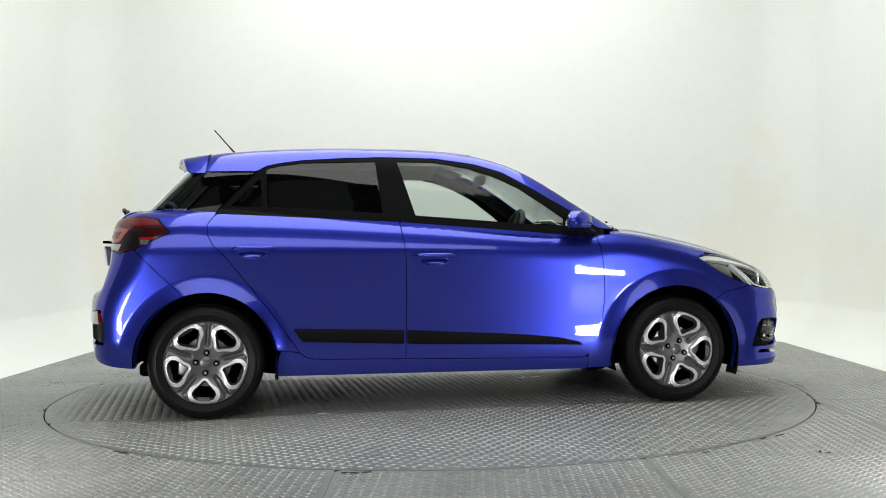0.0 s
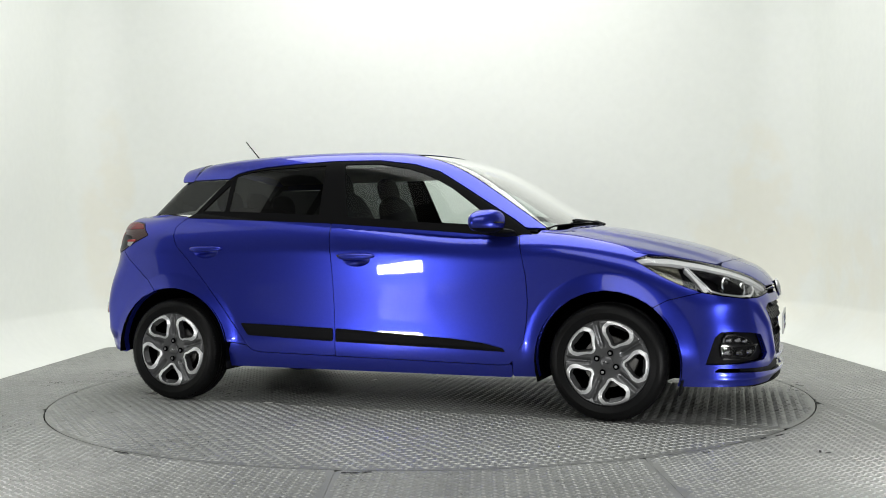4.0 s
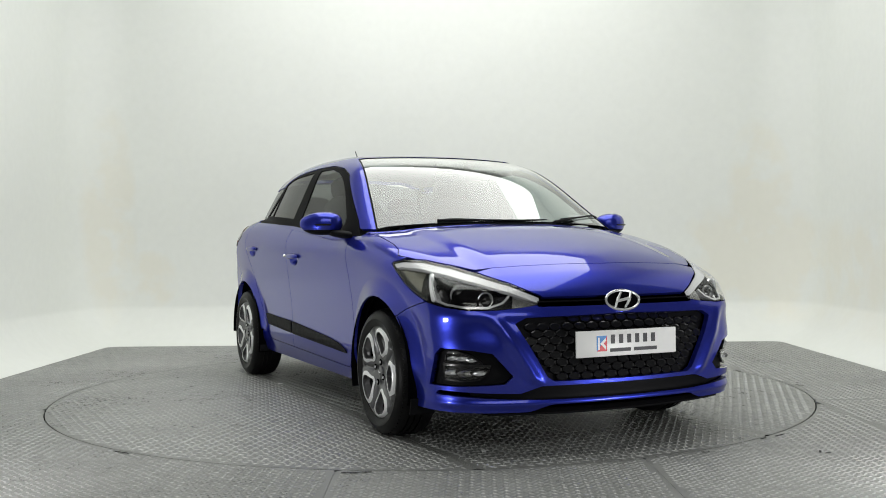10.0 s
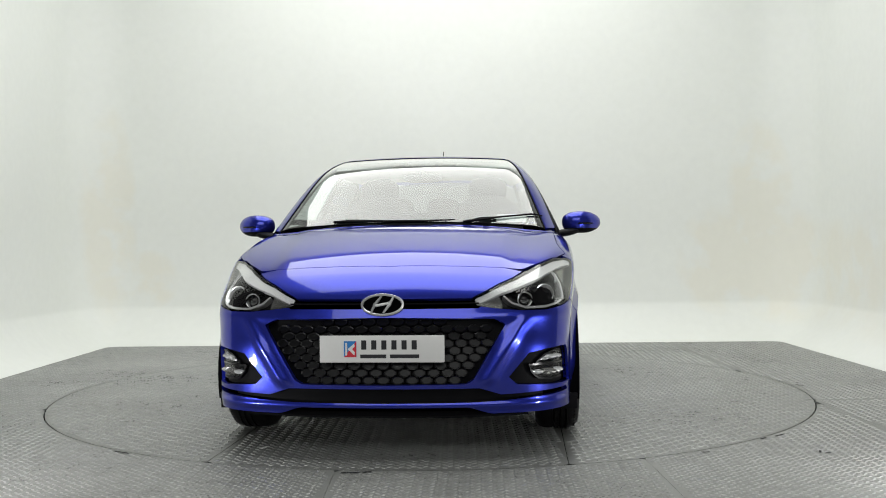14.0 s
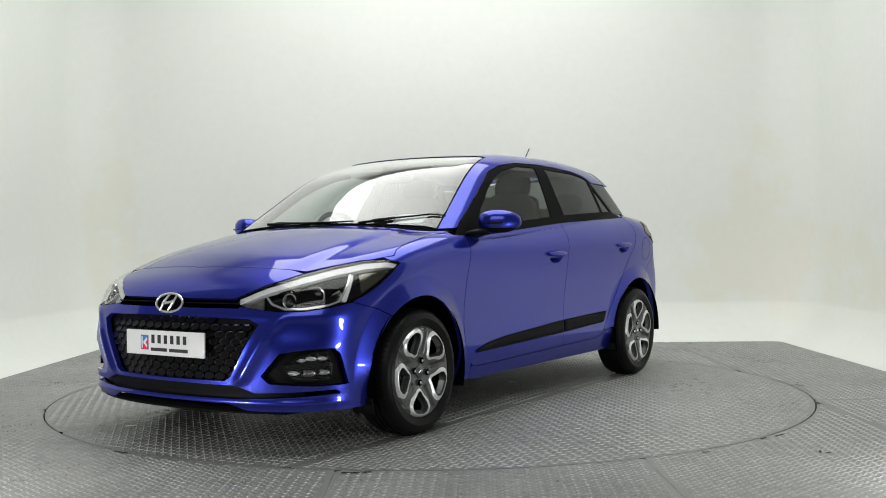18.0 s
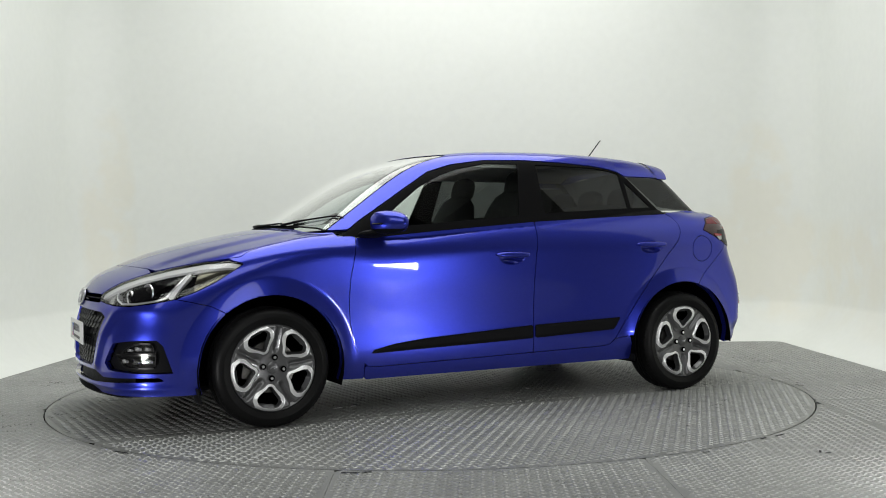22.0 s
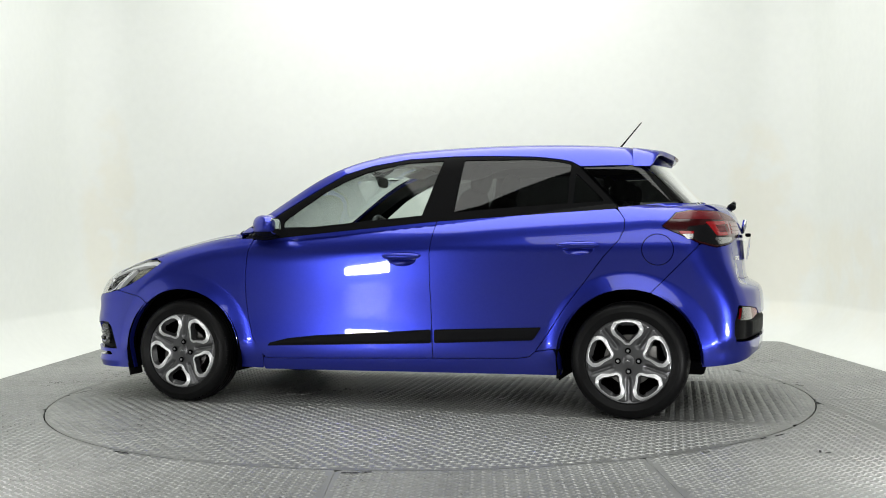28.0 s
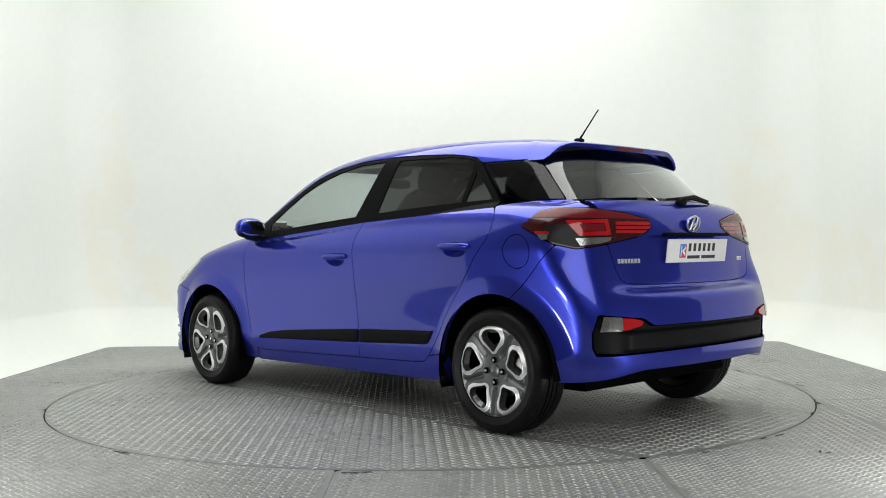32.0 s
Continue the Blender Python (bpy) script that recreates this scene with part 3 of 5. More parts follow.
def roof_region(x, y, z):
    line = np.interp(x, [p[0] for p in GLASSLINE], [p[1] for p in GLASSLINE])
    line = np.where(x < -1.015, 1.309, np.where(x > 0.90, 0.0, line))
    low = (line - z) * 0.8
    ends = np.maximum(-1.30 - x - 0.1 * y * y, np.where(x > 0.84, 0.006 - lid(x, y, z), -1.0))
    ends = np.maximum(ends, np.where(x > 0.80, 0.515 + 0.25 * (x - 0.25) - y, -1.0))
    return np.maximum(np.maximum(low, ends), -screen_region(x, y, z))


CUPS = [(-1.040, 0.872), (-0.080, 0.822)]


def cup_sdf(x, z, i):
    cx, cz = CUPS[i]
    return (np.sqrt(((x - cx) / 0.078) ** 2 + ((z - cz) / 0.036) ** 2) - 1) * 0.036


FLAP = (-1.437, 0.862, 0.078)


def build_car():
    car = tagged(new("hatchback_car"), "bright blue metallic five-door hatchback car parked on the turntable", "car")
    # bodywork
    panel("bonnet", ("top", 0.84, 1.92, -0.80, 0.80, 0.012, 0.0123), lambda x, y, z: np.maximum(np.maximum(poly_sdf(BONNET, x, y), -head_region(x, y, z)), np.where(x < 1.2, lid(x, y, z) - 0.006, -1)), PAINT, car, "blue bonnet with soft creases")
    panel("roof", ("arc", -1.44, 1.14, -1.50, 1.50, 0.012, 0.012), roof_region, PAINT, car, "blue roof with slim front pillars")
    panel("front_door", ("side", -0.28, 0.90, 0.25, 1.05, 0.012, 0.0055), lambda x, y, z: np.maximum(poly_sdf(FRONT_DOOR, x, z), -cup_sdf(x, z, 1)), PAINT, car, both=True)
    panel("rear_door", ("side", -1.29, -0.22, 0.27, 1.10, 0.012, 0.0055), lambda x, y, z: np.maximum(poly_sdf(REAR_DOOR, x, z), -cup_sdf(x, z, 0)), PAINT, car, both=True)
    wing = [(0.785, 0.205), (0.785, 0.29), (0.846, 0.389), (0.868, 0.50), (0.876, 0.60), (0.873, 0.72), (0.851, 0.856), (0.826, 0.97), (0.826, 1.1), (1.66, 1.0), (1.80, 0.66),
            (1.717, 0.644), (1.586, 0.613), (1.531, 0.584), (1.4, 0.5), (1.285, 0.3), (1.0, 0.21)]

    def wing_region(x, y, z):
        lid = np.where(x > 0.86, -poly_sdf(BONNET, x, y), -1.0)
        return np.maximum(np.maximum(poly_sdf(wing, x, z), -arches(x, z)), np.maximum(np.maximum(lid, -head_region(x, y, z)), np.where(x < 0.93, z - 0.948, -1)))
    panel("front_wing", ("side", 0.77, 1.84, 0.18, 0.985, 0.011, 0.009), wing_region, PAINT, car, both=True)
    sill = [(0.785, 0.20), (0.785, 0.29), (0.765, 0.268), (0.70, 0.266), (-0.237, 0.287), (-0.70, 0.297), (-0.765, 0.305), (-0.80, 0.335), (-0.90, 0.35), (-0.95, 0.21)]
    panel("side_sill", ("side", -0.98, 0.80, 0.19, 0.36, 0.014, 0.009), lambda x, y, z: np.maximum(poly_sdf(sill, x, z), -arches(x, z)), PAINT, car, both=True, depth=0.05)
    quarter = [(-0.80, 0.335), (-0.849, 0.402), (-0.953, 0.556), (-1.166, 0.828), (-1.245, 0.911), (-1.272, 0.965), (-1.272, 1.017), (-1.245, 1.055), (-1.224, 1.083),
               (-1.45, 1.104), (-1.60, 1.109), (-1.72, 1.06), (-1.70, 0.93), (-1.643, 0.887), (-1.403, 0.648), (-1.3, 0.5), (-1.0, 0.345), (-0.90, 0.35)]

    def quarter_region(x, y, z):
        return np.maximum(np.maximum(poly_sdf(quarter, x, z), -arches(x, z)), np.maximum(-tail_region(x, y, z), 0.592 - y))

    def flap_sdf(x, z):
        return np.hypot(x - FLAP[0], z - FLAP[1]) - FLAP[2]
    quarter_grid = ("rear", 0.72, 2.15, 0.32, 1.10, 0.008, 0.009)
    panel("rear_quarter", quarter_grid, quarter_region, PAINT, car)
    panel("rear_quarter", quarter_grid, lambda x, y, z: np.maximum(quarter_region(x, y, z), -flap_sdf(x, z)), PAINT, car, mirror=True)
    panel("fuel_flap", ("side", -1.53, -1.34, 0.77, 0.95, 0.008, 0.008), lambda x, y, z: flap_sdf(x, z), PAINT, car, "round blue fuel flap", mirror=True)

    def bumper_region(x, y, z):
        seam = poly_sdf([(2.3, 0.18), (2.3, 0.95), (1.85, 0.95), (1.80, 0.66), (1.717, 0.644), (1.586, 0.613), (1.531, 0.584), (1.4, 0.5), (1.3, 0.18)], x, z)
        lid = -poly_sdf(BONNET, x, y)
        holes = np.minimum(np.minimum(poly_sdf(GRILLE, y, z), poly_sdf(FOG, head_angle(x, y), z)), np.minimum(poly_sdf(INTAKE, y, z), np.maximum(np.abs(z - 0.650) - 0.019, y - 0.40)))
        low = 0.188 + 0.03 * step(0.46, 0.34, y) - z
        return np.maximum(np.maximum(np.maximum(seam, -arches(x, z)), np.maximum(lid, -head_region(x, y, z))), np.maximum(-holes, low))
    panel("front_bumper", ("front", -1.42, 1.42, 0.18, 0.86, 0.0065, 0.006), bumper_region, PAINT, car, "blue sculpted front bumper", depth=0.025)

    def rear_bumper_region(x, y, z):
        seam = poly_sdf([(-2.3, 0.2), (-2.3, 0.95), (-1.68, 0.95), (-1.643, 0.887), (-1.403, 0.648), (-1.3, 0.5), (-1.3, 0.2)], x, z)
        gate = poly_sdf([(-0.1, 0.700), (0.36, 0.703), (0.50, 0.710), (0.55, 0.728), (0.572, 0.769), (0.60, 0.887), (0.64, 1.10), (-0.1, 1.10)], y, z)
        low = 0.272 + 0.05 * step(0.80, 0.45, y) - z
        return np.maximum(np.maximum(np.maximum(seam, -arches(x, z)), np.maximum(-gate, -tail_region(x, y, z))), np.maximum(-poly_sdf(INSERT, y, z), np.maximum(low, z - 0.93)))
    panel("rear_bumper", ("rear", -1.75, 1.75, 0.25, 0.95, 0.007, 0.007), rear_bumper_region, PAINT, car, "blue rear bumper", depth=0.025)

    def gate_region(x, y, z):
        edge = poly_sdf([(-0.1, 0.700), (0.36, 0.703), (0.50, 0.710), (0.55, 0.728), (0.572, 0.769), (0.60, 0.887), (0.60, 1.10), (-0.1, 1.10)], y, z)
        top = np.minimum(z - (1.052 + 0.10 * y * y), np.maximum(lid(x, y, z) - 0.004, z - 1.12))
        return np.maximum(np.maximum(edge, top), -tail_region(x, y, z))
    gate = panel("tailgate", ("rear", -1.0, 1.0, 0.69, 1.10, 0.008, 0.008), gate_region, PAINT, car, "blue tailgate with badge and plate recess")
    # glass
    panel("windscreen", ("top", 0.10, 1.12, -0.80, 0.80, 0.02, 0.02), lambda x, y, z: screen_region(x, y, z), SCREEN, car, "clear curved windscreen", offset=-0.004, depth=0.004, gap=0.003)
    panel("windscreen_seal", ("top", 0.10, 1.12, -0.80, 0.80, 0.005, 0.005), lambda x, y, z: np.maximum(screen_region(x, y, z), -screen_region(x, y, z) - 0.008), TRIM, car, "black windscreen seal",
          offset=-0.001, depth=0.006, gap=0.001)

    def rear_glass(x, y, z):
        return np.maximum(np.maximum(np.maximum(y - rear_glass_edge(z), 1.054 + 0.10 * y * y - z), z - 1.382 + 0.16 * y * y), 0.006 - lid(x, y, z))
    panel("rear_window", ("rear", -1.25, 1.25, 1.03, 1.385, 0.012, 0.008), rear_glass, REAR_GLASS, car, "dark tinted rear window", offset=-0.002, depth=0)

    def quarter_glass(x, y, z):
        line = poly_sdf([(-1.233, 1.102), (-1.024, 1.304), (-1.27, 1.306), (-1.30, 1.345), (-1.75, 1.35), (-1.75, 1.110)], x, z)
        return np.maximum(np.maximum(line, rear_glass_edge(z) - y), 0.004 - lid(x, y, z))
    panel("quarter_window", ("rear", 0.75, 2.0, 1.06, 1.37, 0.010, 0.008), quarter_glass, TINTED, car, "dark tinted rear quarter window", offset=-0.002, depth=0, both=True)
    panel("rear_pillar", ("rear", 0.75, 2.0, 1.05, 1.36, 0.010, 0.008), lambda x, y, z: np.maximum(np.abs(y - rear_glass_edge(z)) - 0.012, 1.06 - z), GAP, car, "black pillar behind the glass", offset=-0.014, depth=0, both=True)
    panel("door_pillar", ("rear", 1.2, 2.3, 1.04, 1.36, 0.010, 0.008), lambda x, y, z: line_sdf([(-1.25, 1.06), (-1.132, 1.189), (-1.0, 1.33)], x, z) - 0.018, GAP, car, "black pillar behind the glass", offset=-0.016, depth=0, both=True)
    panes = {"front_window": ([(-0.252, 1.366), (-0.043, 1.363), (0.148, 1.327), (0.25, 1.293), (0.336, 1.256), (0.429, 1.206), (0.566, 1.108), (0.655, 1.040), (0.640, 0.970), (-0.158, 1.018)], GLASS),
             "rear_window": ([(-0.968, 1.322), (-0.90, 1.340), (-0.776, 1.356), (-0.376, 1.365), (-0.351, 1.054), (-0.962, 1.090)], TINTED),
             "small_window": ([(-1.001, 1.270), (-0.992, 1.093), (-1.170, 1.103)], TINTED)}

    def frame_region(x, y, z):
        g = poly_sdf(GLASSLINE + BELT, x, z)
        for outline, _ in panes.values():
            g = np.maximum(g, -np.maximum(poly_sdf(outline, x, z), 0.002 - lid(x, y, z)))
        return g
    panel("window_frame", ("arc", -1.26, 0.95, 0.72, 1.62, 0.010, 0.008), frame_region, TRIM, car, "satin black window frame", offset=-0.002, depth=0.008, both=True)
    for name, (outline, mat) in panes.items():
        panel(name, ("arc", -1.22, 0.70, 0.70, 1.60, 0.014, 0.012), lambda x, y, z: np.maximum(poly_sdf(outline, x, z), -lid(x, y, z)), mat, car,
              "clear front door window" if mat is GLASS else "dark tinted rear door window", offset=-0.006, depth=0, both=True, gap=-0.003)
    return car


def motions():
    rows, table_rows = [], []
    for t in range(0, 33):
        a = radians(table_angle(t))
        ox, oy = -0.02546, -0.01247
        rows.append((t, pose(ox * math.cos(a) - oy * math.sin(a), ox * math.sin(a) + oy * math.cos(a), 0, 0, 0, table_angle(t))))
        table_rows.append((t, pose(0, 0, 0, 0, 0, table_angle(t))))
    walk(CAR, rows)
    walk(TURNTABLE, table_rows)

# ---- wheels ----
def hole_sdf(X, Z):
    """Distance to the nearest of the five openings of the wheel face."""
    a = np.arctan2(X, Z)
    k = 2 * math.pi / 5
    a = (a + k / 2) % k - k / 2
    r = np.hypot(X, Z)
    u, v = r * np.cos(a), np.abs(r * np.sin(a))
    return poly_sdf([(0.103, -0.02), (0.104, 0.002), (0.116, 0.012), (0.148, 0.044), (0.162, 0.050), (0.175, 0.043), (0.184, 0.026), (0.187, -0.02)], u, v) - 0.011


def build_wheel_meshes():
    R, A = np.meshgrid(np.linspace(0.026, 0.2165, 60), np.linspace(-math.pi / 5, 1.8 * math.pi, 301), indexing="ij")
    X, Z = R * np.sin(A), R * np.cos(A)
    h = hole_sdf(X, Z)
    k = 2 * math.pi / 5
    off = np.abs((A % k) - k / 2) * R
    groove = 0.016 * bell(off, 0.012) * step(0.07, 0.10, R)
    Y = -0.002 - 0.020 * step(0.03, 0.2, R) + groove - 0.006 * step(0.020, 0.0, h) + 0.012 * step(0.200, 0.217, R)
    P = np.stack([X, Y, Z], -1)
    du, dv = np.gradient(P, axis=0), np.gradient(P, axis=1)
    N = np.cross(du, dv)
    N /= np.linalg.norm(N, axis=-1, keepdims=True) + 1e-12
    N = np.where((N[..., 1] > 0)[..., None], -N, N)
    return P, N, h, R, A


def oriented(v, f, n):
    v, n = np.array(v), np.array(n)
    return [g if np.dot(np.cross(v[g[1]] - v[g[0]], v[g[2]] - v[g[0]]), n[g[0]]) > 0 else g[::-1] for g in f]


def build_wheels(car):
    P, N, h, R, A = build_wheel_meshes()
    first, pieces = None, []
    for x, side in ((AXLE, -1), (-AXLE, -1), (AXLE, 1), (-AXLE, 1)):
        m = pose(x, side * 0.815, HUB_Z, 0, {(1, -1): 22, (-1, -1): 184, (1, 1): 189, (-1, 1): -1}[(1 if x > 0 else -1, side)], 180 if side > 0 else 0)
        if first:
            other = first.copy()
            scene.collection.objects.link(other)
            other.matrix_basis = m
            for o in pieces:
                q = o.copy()
                scene.collection.objects.link(q)
                q.parent = other
            continue
        wheel = first = part("wheel", lathe([(0.196, -0.010), (0.212, -0.016), (0.217, -0.012), (0.217, 0.0), (0.200, 0.01), (0.195, 0.15), (0.214, 0.165), (0.217, 0.17)], "y", 64), ALLOY, car, "five-spoke two-tone alloy wheel")
        wheel.matrix_basis = m
        loop = 0.0125 + 0.0085 * step(0.10, 0.165, R)
        v, f, n = clip_grid(P, N, loop - 0.0003 - h, 0.02)
        link("wheel_face", v, oriented(v, f, n), ALLOY, wheel, "dark grey painted alloy spokes", n)
        for i in range(5):
            sector = (np.abs(A - i * 2 * math.pi / 5) - math.pi / 5) * 0.15
            v, f, n = clip_grid(P + N * 0.0015, N, np.maximum(np.maximum(h - loop, 0.0015 - h), sector), 0.003)
            link("machined_loop", v, oriented(v, f, n), MACHINED, wheel, "bright machined loop round an opening", n)
            v, f, n = clip_grid(P - N * 0.001, N, np.maximum(np.maximum(h - 0.006, -h), sector), 0.035)
            link("opening_wall", v, oriented(v, f, n), ALLOY, wheel, "grey walls of an opening", n)
        prof = [(0.214, -0.008), (0.219, -0.018), (0.228, -0.022), (0.245, -0.0255), (0.250, -0.0275), (0.254, -0.0265), (0.268, -0.024), (0.284, -0.012), (0.2925, 0.002), (0.297, 0.018), (0.299, 0.032),
                (0.2935, 0.033), (0.2935, 0.041), (0.2995, 0.042), (0.300, 0.058), (0.2945, 0.059), (0.2945, 0.068), (0.300, 0.069), (0.300, 0.088), (0.2945, 0.089), (0.2945, 0.098), (0.2995, 0.099),
                (0.299, 0.122), (0.297, 0.140), (0.290, 0.160), (0.268, 0.176), (0.230, 0.178), (0.214, 0.165)]
        part("tyre", lathe(prof, "y", 96), RUBBER, wheel, "black rubber tyre")
        bm = bmesh.new()
        for i in range(72):
            for yy in (0.004, 0.135):
                a = 2 * math.pi * i / 72
                box(0.0035, 0.022, 0.012, pose(0.2868 * math.sin(a), yy, 0.2868 * math.cos(a), 0, math.degrees(a), 0) @ pose(0, 0, 0, 8 if yy < 0.1 else -8, 0, 10), 0, bm)
        tagged(part("tyre_tread", bm, RUBBER, wheel, smooth=False), kind="stuff")
        part("brake_disc", lathe([(0.02, 0.045), (0.128, 0.045), (0.130, 0.05), (0.130, 0.062), (0.02, 0.062)], "y", 48), STEEL, wheel, "brake disc with light rust")
        part("brake_caliper", box(0.075, 0.06, 0.11, pose(0.105, 0.06, 0.02), 0.012), STEEL, wheel)
        part("hub", lathe([(0.0, 0.03), (0.045, 0.03), (0.070, 0.012), (0.075, 0.004), (0.072, 0.0), (0.02, 0.0)], "y", 40), ALLOY, wheel)
        part("wheel_well", lathe([(0.0, 0.100), (0.19, 0.100), (0.195, 0.02)], "y", 40), GAP, wheel, "dark inside of the wheel")
        part("hub_cap", lathe([(0.0, -0.0105), (0.022, -0.0095), (0.0295, -0.0065), (0.031, 0.004)], "y", 40), ALLOY, wheel, "round centre cap with a silver emblem")
        bm = tube([(-0.014, -0.011, -0.006), (-0.004, -0.0125, 0.004), (0.004, -0.0125, -0.004), (0.014, -0.011, 0.006)], 0.0024, 6)
        part("emblem", bm, CHROME, wheel)
        for i in range(4):
            a = i * math.pi / 2
            q = pose(0.052 * math.cos(a), -0.010, 0.052 * math.sin(a))
            part("lug_nut", lathe([(0, -0.006), (0.008, -0.006), (0.0085, -0.004), (0.0085, 0.006)], "y", 6, m=q), CHROME, wheel)
            part("lug_recess", lathe([(0, -0.0012), (0.0135, -0.0012), (0.0145, -0.0030), (0.0155, -0.0005)], "y", 20, m=q), GAP, wheel)
        pieces = list(wheel.children)


def build_underside(car):
    """Inner tub, wheel housings, floor pan: the dark parts behind gaps and openings."""
    bm = box(3.2, 1.20, 0.07, pose(-0.05, 0, 0.245), 0.02)
    part("floor_pan", bm, GAP, car, "dark underbody")
    for x in (AXLE, -AXLE):
        for s in (-1, 1):
            bm = bmesh.new()
            arc = [(ARCH + 0.012, a) for a in np.linspace(-0.30, math.pi + (0.30 if x > 0 else 0.05), 25)]
            outer = [bm.verts.new((x + r * math.cos(a), s * 0.835, HUB_Z + r * math.sin(a))) for r, a in arc]
            inner = [bm.verts.new((x + (r - 0.004) * math.cos(a), s * 0.50, HUB_Z + (r - 0.004) * math.sin(a))) for r, a in arc]
            for i in range(24):
                bm.faces.new((outer[i], outer[i + 1], inner[i + 1], inner[i]))
            bm.faces.new(inner)
            part("wheel_housing", bm, GAP, car, "black wheel-arch liner")
    part("axle_beam", tube([(-AXLE, -0.62, 0.29), (-AXLE, 0.62, 0.29)], 0.035, 10), GAP, car)
    part("silencer", box(0.20, 0.46, 0.10, pose(-1.55, 0.1, 0.33), 0.04), GAP, car)
    # inner skin just under the panels
    for grid, reg in ((("side", -1.55, 1.75, 0.205, 0.93, 0.03, 0.03), lambda x, y, z: -arches(x, z) + 0.01),):
        panel("inner_side", grid, reg, GAP, car, offset=-0.045, depth=0, both=True)
    panel("inner_quarter", ("rear", 0.72, 2.15, 0.86, 1.09, 0.03, 0.02), lambda x, y, z: np.full_like(x, -1.0), GAP, car, offset=-0.030, depth=0, both=True)
    panel("inner_front", ("front", -1.25, 1.25, 0.22, 0.80, 0.03, 0.02), lambda x, y, z: np.maximum(-arches(x, z) + 0.01, np.maximum(-head_region(x, y, z), -1)), GAP, car, offset=-0.055, depth=0)
    panel("inner_rear", ("rear", -1.3, 1.3, 0.30, 1.02, 0.03, 0.02), lambda x, y, z: -arches(x, z) + 0.01, GAP, car, offset=-0.04, depth=0)
    panel("inner_bonnet", ("top", 0.80, 1.95, -0.74, 0.74, 0.02, 0.02), lambda x, y, z: np.where(x < 1.2, lid(x, y, z) + 0.004, -1.0), GAP, car, offset=-0.025, depth=0)



# ---- lamps, trim and fittings of the car ----
def skin_at(kind, u, v):
    """A point of the skin and its outward normal."""
    P, N, _ = patch(kind, u, u + 1e-4, v, v + 1e-4, 1, 1)
    return Vector(P[0, 0]), Vector(N[0, 0])


def facing(p, n):
    """A pose at p whose y axis runs against n, so that -y looks out."""
    return Matrix.Translation(p) @ (-Vector(n)).to_track_quat("Y", "Z").to_matrix().to_4x4()


def build_headlights(car):
    hgrid = ("front", 0.40, 1.34, 0.60, 0.85, 0.008, 0.005)
    top = sorted((a, z) for a, z in HEAD[:7])

    def crest(x, y):
        return np.interp(head_angle(x, y), [p[0] for p in top], [p[1] for p in top])
    ring = [(0.85 * a, z) for a, z in ((0.99, 0.782), (0.955, 0.72), (0.915, 0.660), (0.86, 0.645), (0.76, 0.634), (0.66, 0.634), (0.60, 0.655), (0.575, 0.685))]
    for flip in (False, True):
        housing = panel("headlight", hgrid, head_region, SMOKED, car, "wrap-around headlight with a silver upper strip", offset=-0.050, depth=-0.047, mirror=not flip, gap=0.001)
        kw = dict(mirror=not flip)
        panel("cover", hgrid, head_region, LENS, housing, "clear cover", depth=0.003, gap=0.002, **kw)
        panel("light_strip", hgrid, lambda x, y, z: np.maximum(head_region(x, y, z) + 0.003, np.maximum(crest(x, y) - 0.032 - z, 0.36 - head_angle(x, y))), DIFFUSER, housing, "silver daytime light strip", offset=-0.012, depth=0.02, **kw)
        panel("chrome_ring", hgrid, lambda x, y, z: np.maximum(line_sdf(ring, head_angle(x, y), z) - 0.0065, head_region(x, y, z) + 0.004), SILVER, housing, "bright ring round the lamp", offset=-0.018, depth=0.03, **kw)
        panel("light_bar", hgrid, lambda x, y, z: line_sdf([(0.845, 0.778), (0.80, 0.665)], head_angle(x, y), z) - 0.014, DIFFUSER, housing, "white vertical light bar", offset=-0.022, depth=0.03, **kw)
        panel("turn_reflector", hgrid, lambda x, y, z: np.maximum(head_region(x, y, z) + 0.006, np.maximum(0.885 - head_angle(x, y), z - crest(x, y) + 0.030)), BRONZE, housing, "amber-tinted reflector", offset=-0.030, depth=0.01, **kw)
        panel("side_lamp", hgrid, lambda x, y, z: np.maximum(head_region(x, y, z) + 0.004, np.maximum(head_angle(x, y) - 0.475, z - crest(x, y) + 0.026)), CLEAR_LENS, housing, "small faceted lamp", offset=-0.026, depth=0.01, **kw)
        s = 1 if flip is False else -1
        for a, z, r in ((0.80, 0.700, 0.040), (0.675, 0.680, 0.030)):
            p, n = skin_at("front", a, z)
            p, n = Vector((p.x, p.y * s, p.z)) - Vector((n.x, n.y * s, n.z)) * 0.038, Vector((n.x, n.y * s, 0.15)).normalized()
            m = facing(p, Vector((0.85, n.y * 0.5, 0.05)))
            bowl = part("reflector_bowl", lathe([(r * 0.5, 0.016), (r * 0.85, 0.008), (r, -0.004), (r * 1.08, -0.005), (r * 1.1, 0.004)], "y", 32, m=m), SILVER, housing)
            part("bulb_lens", lathe([(0, -0.010), (r * 0.4, -0.008), (r * 0.72, 0.0), (r * 0.78, 0.010)], "y", 28, m=m), SMOKED, housing, "dark glassy projector lens")


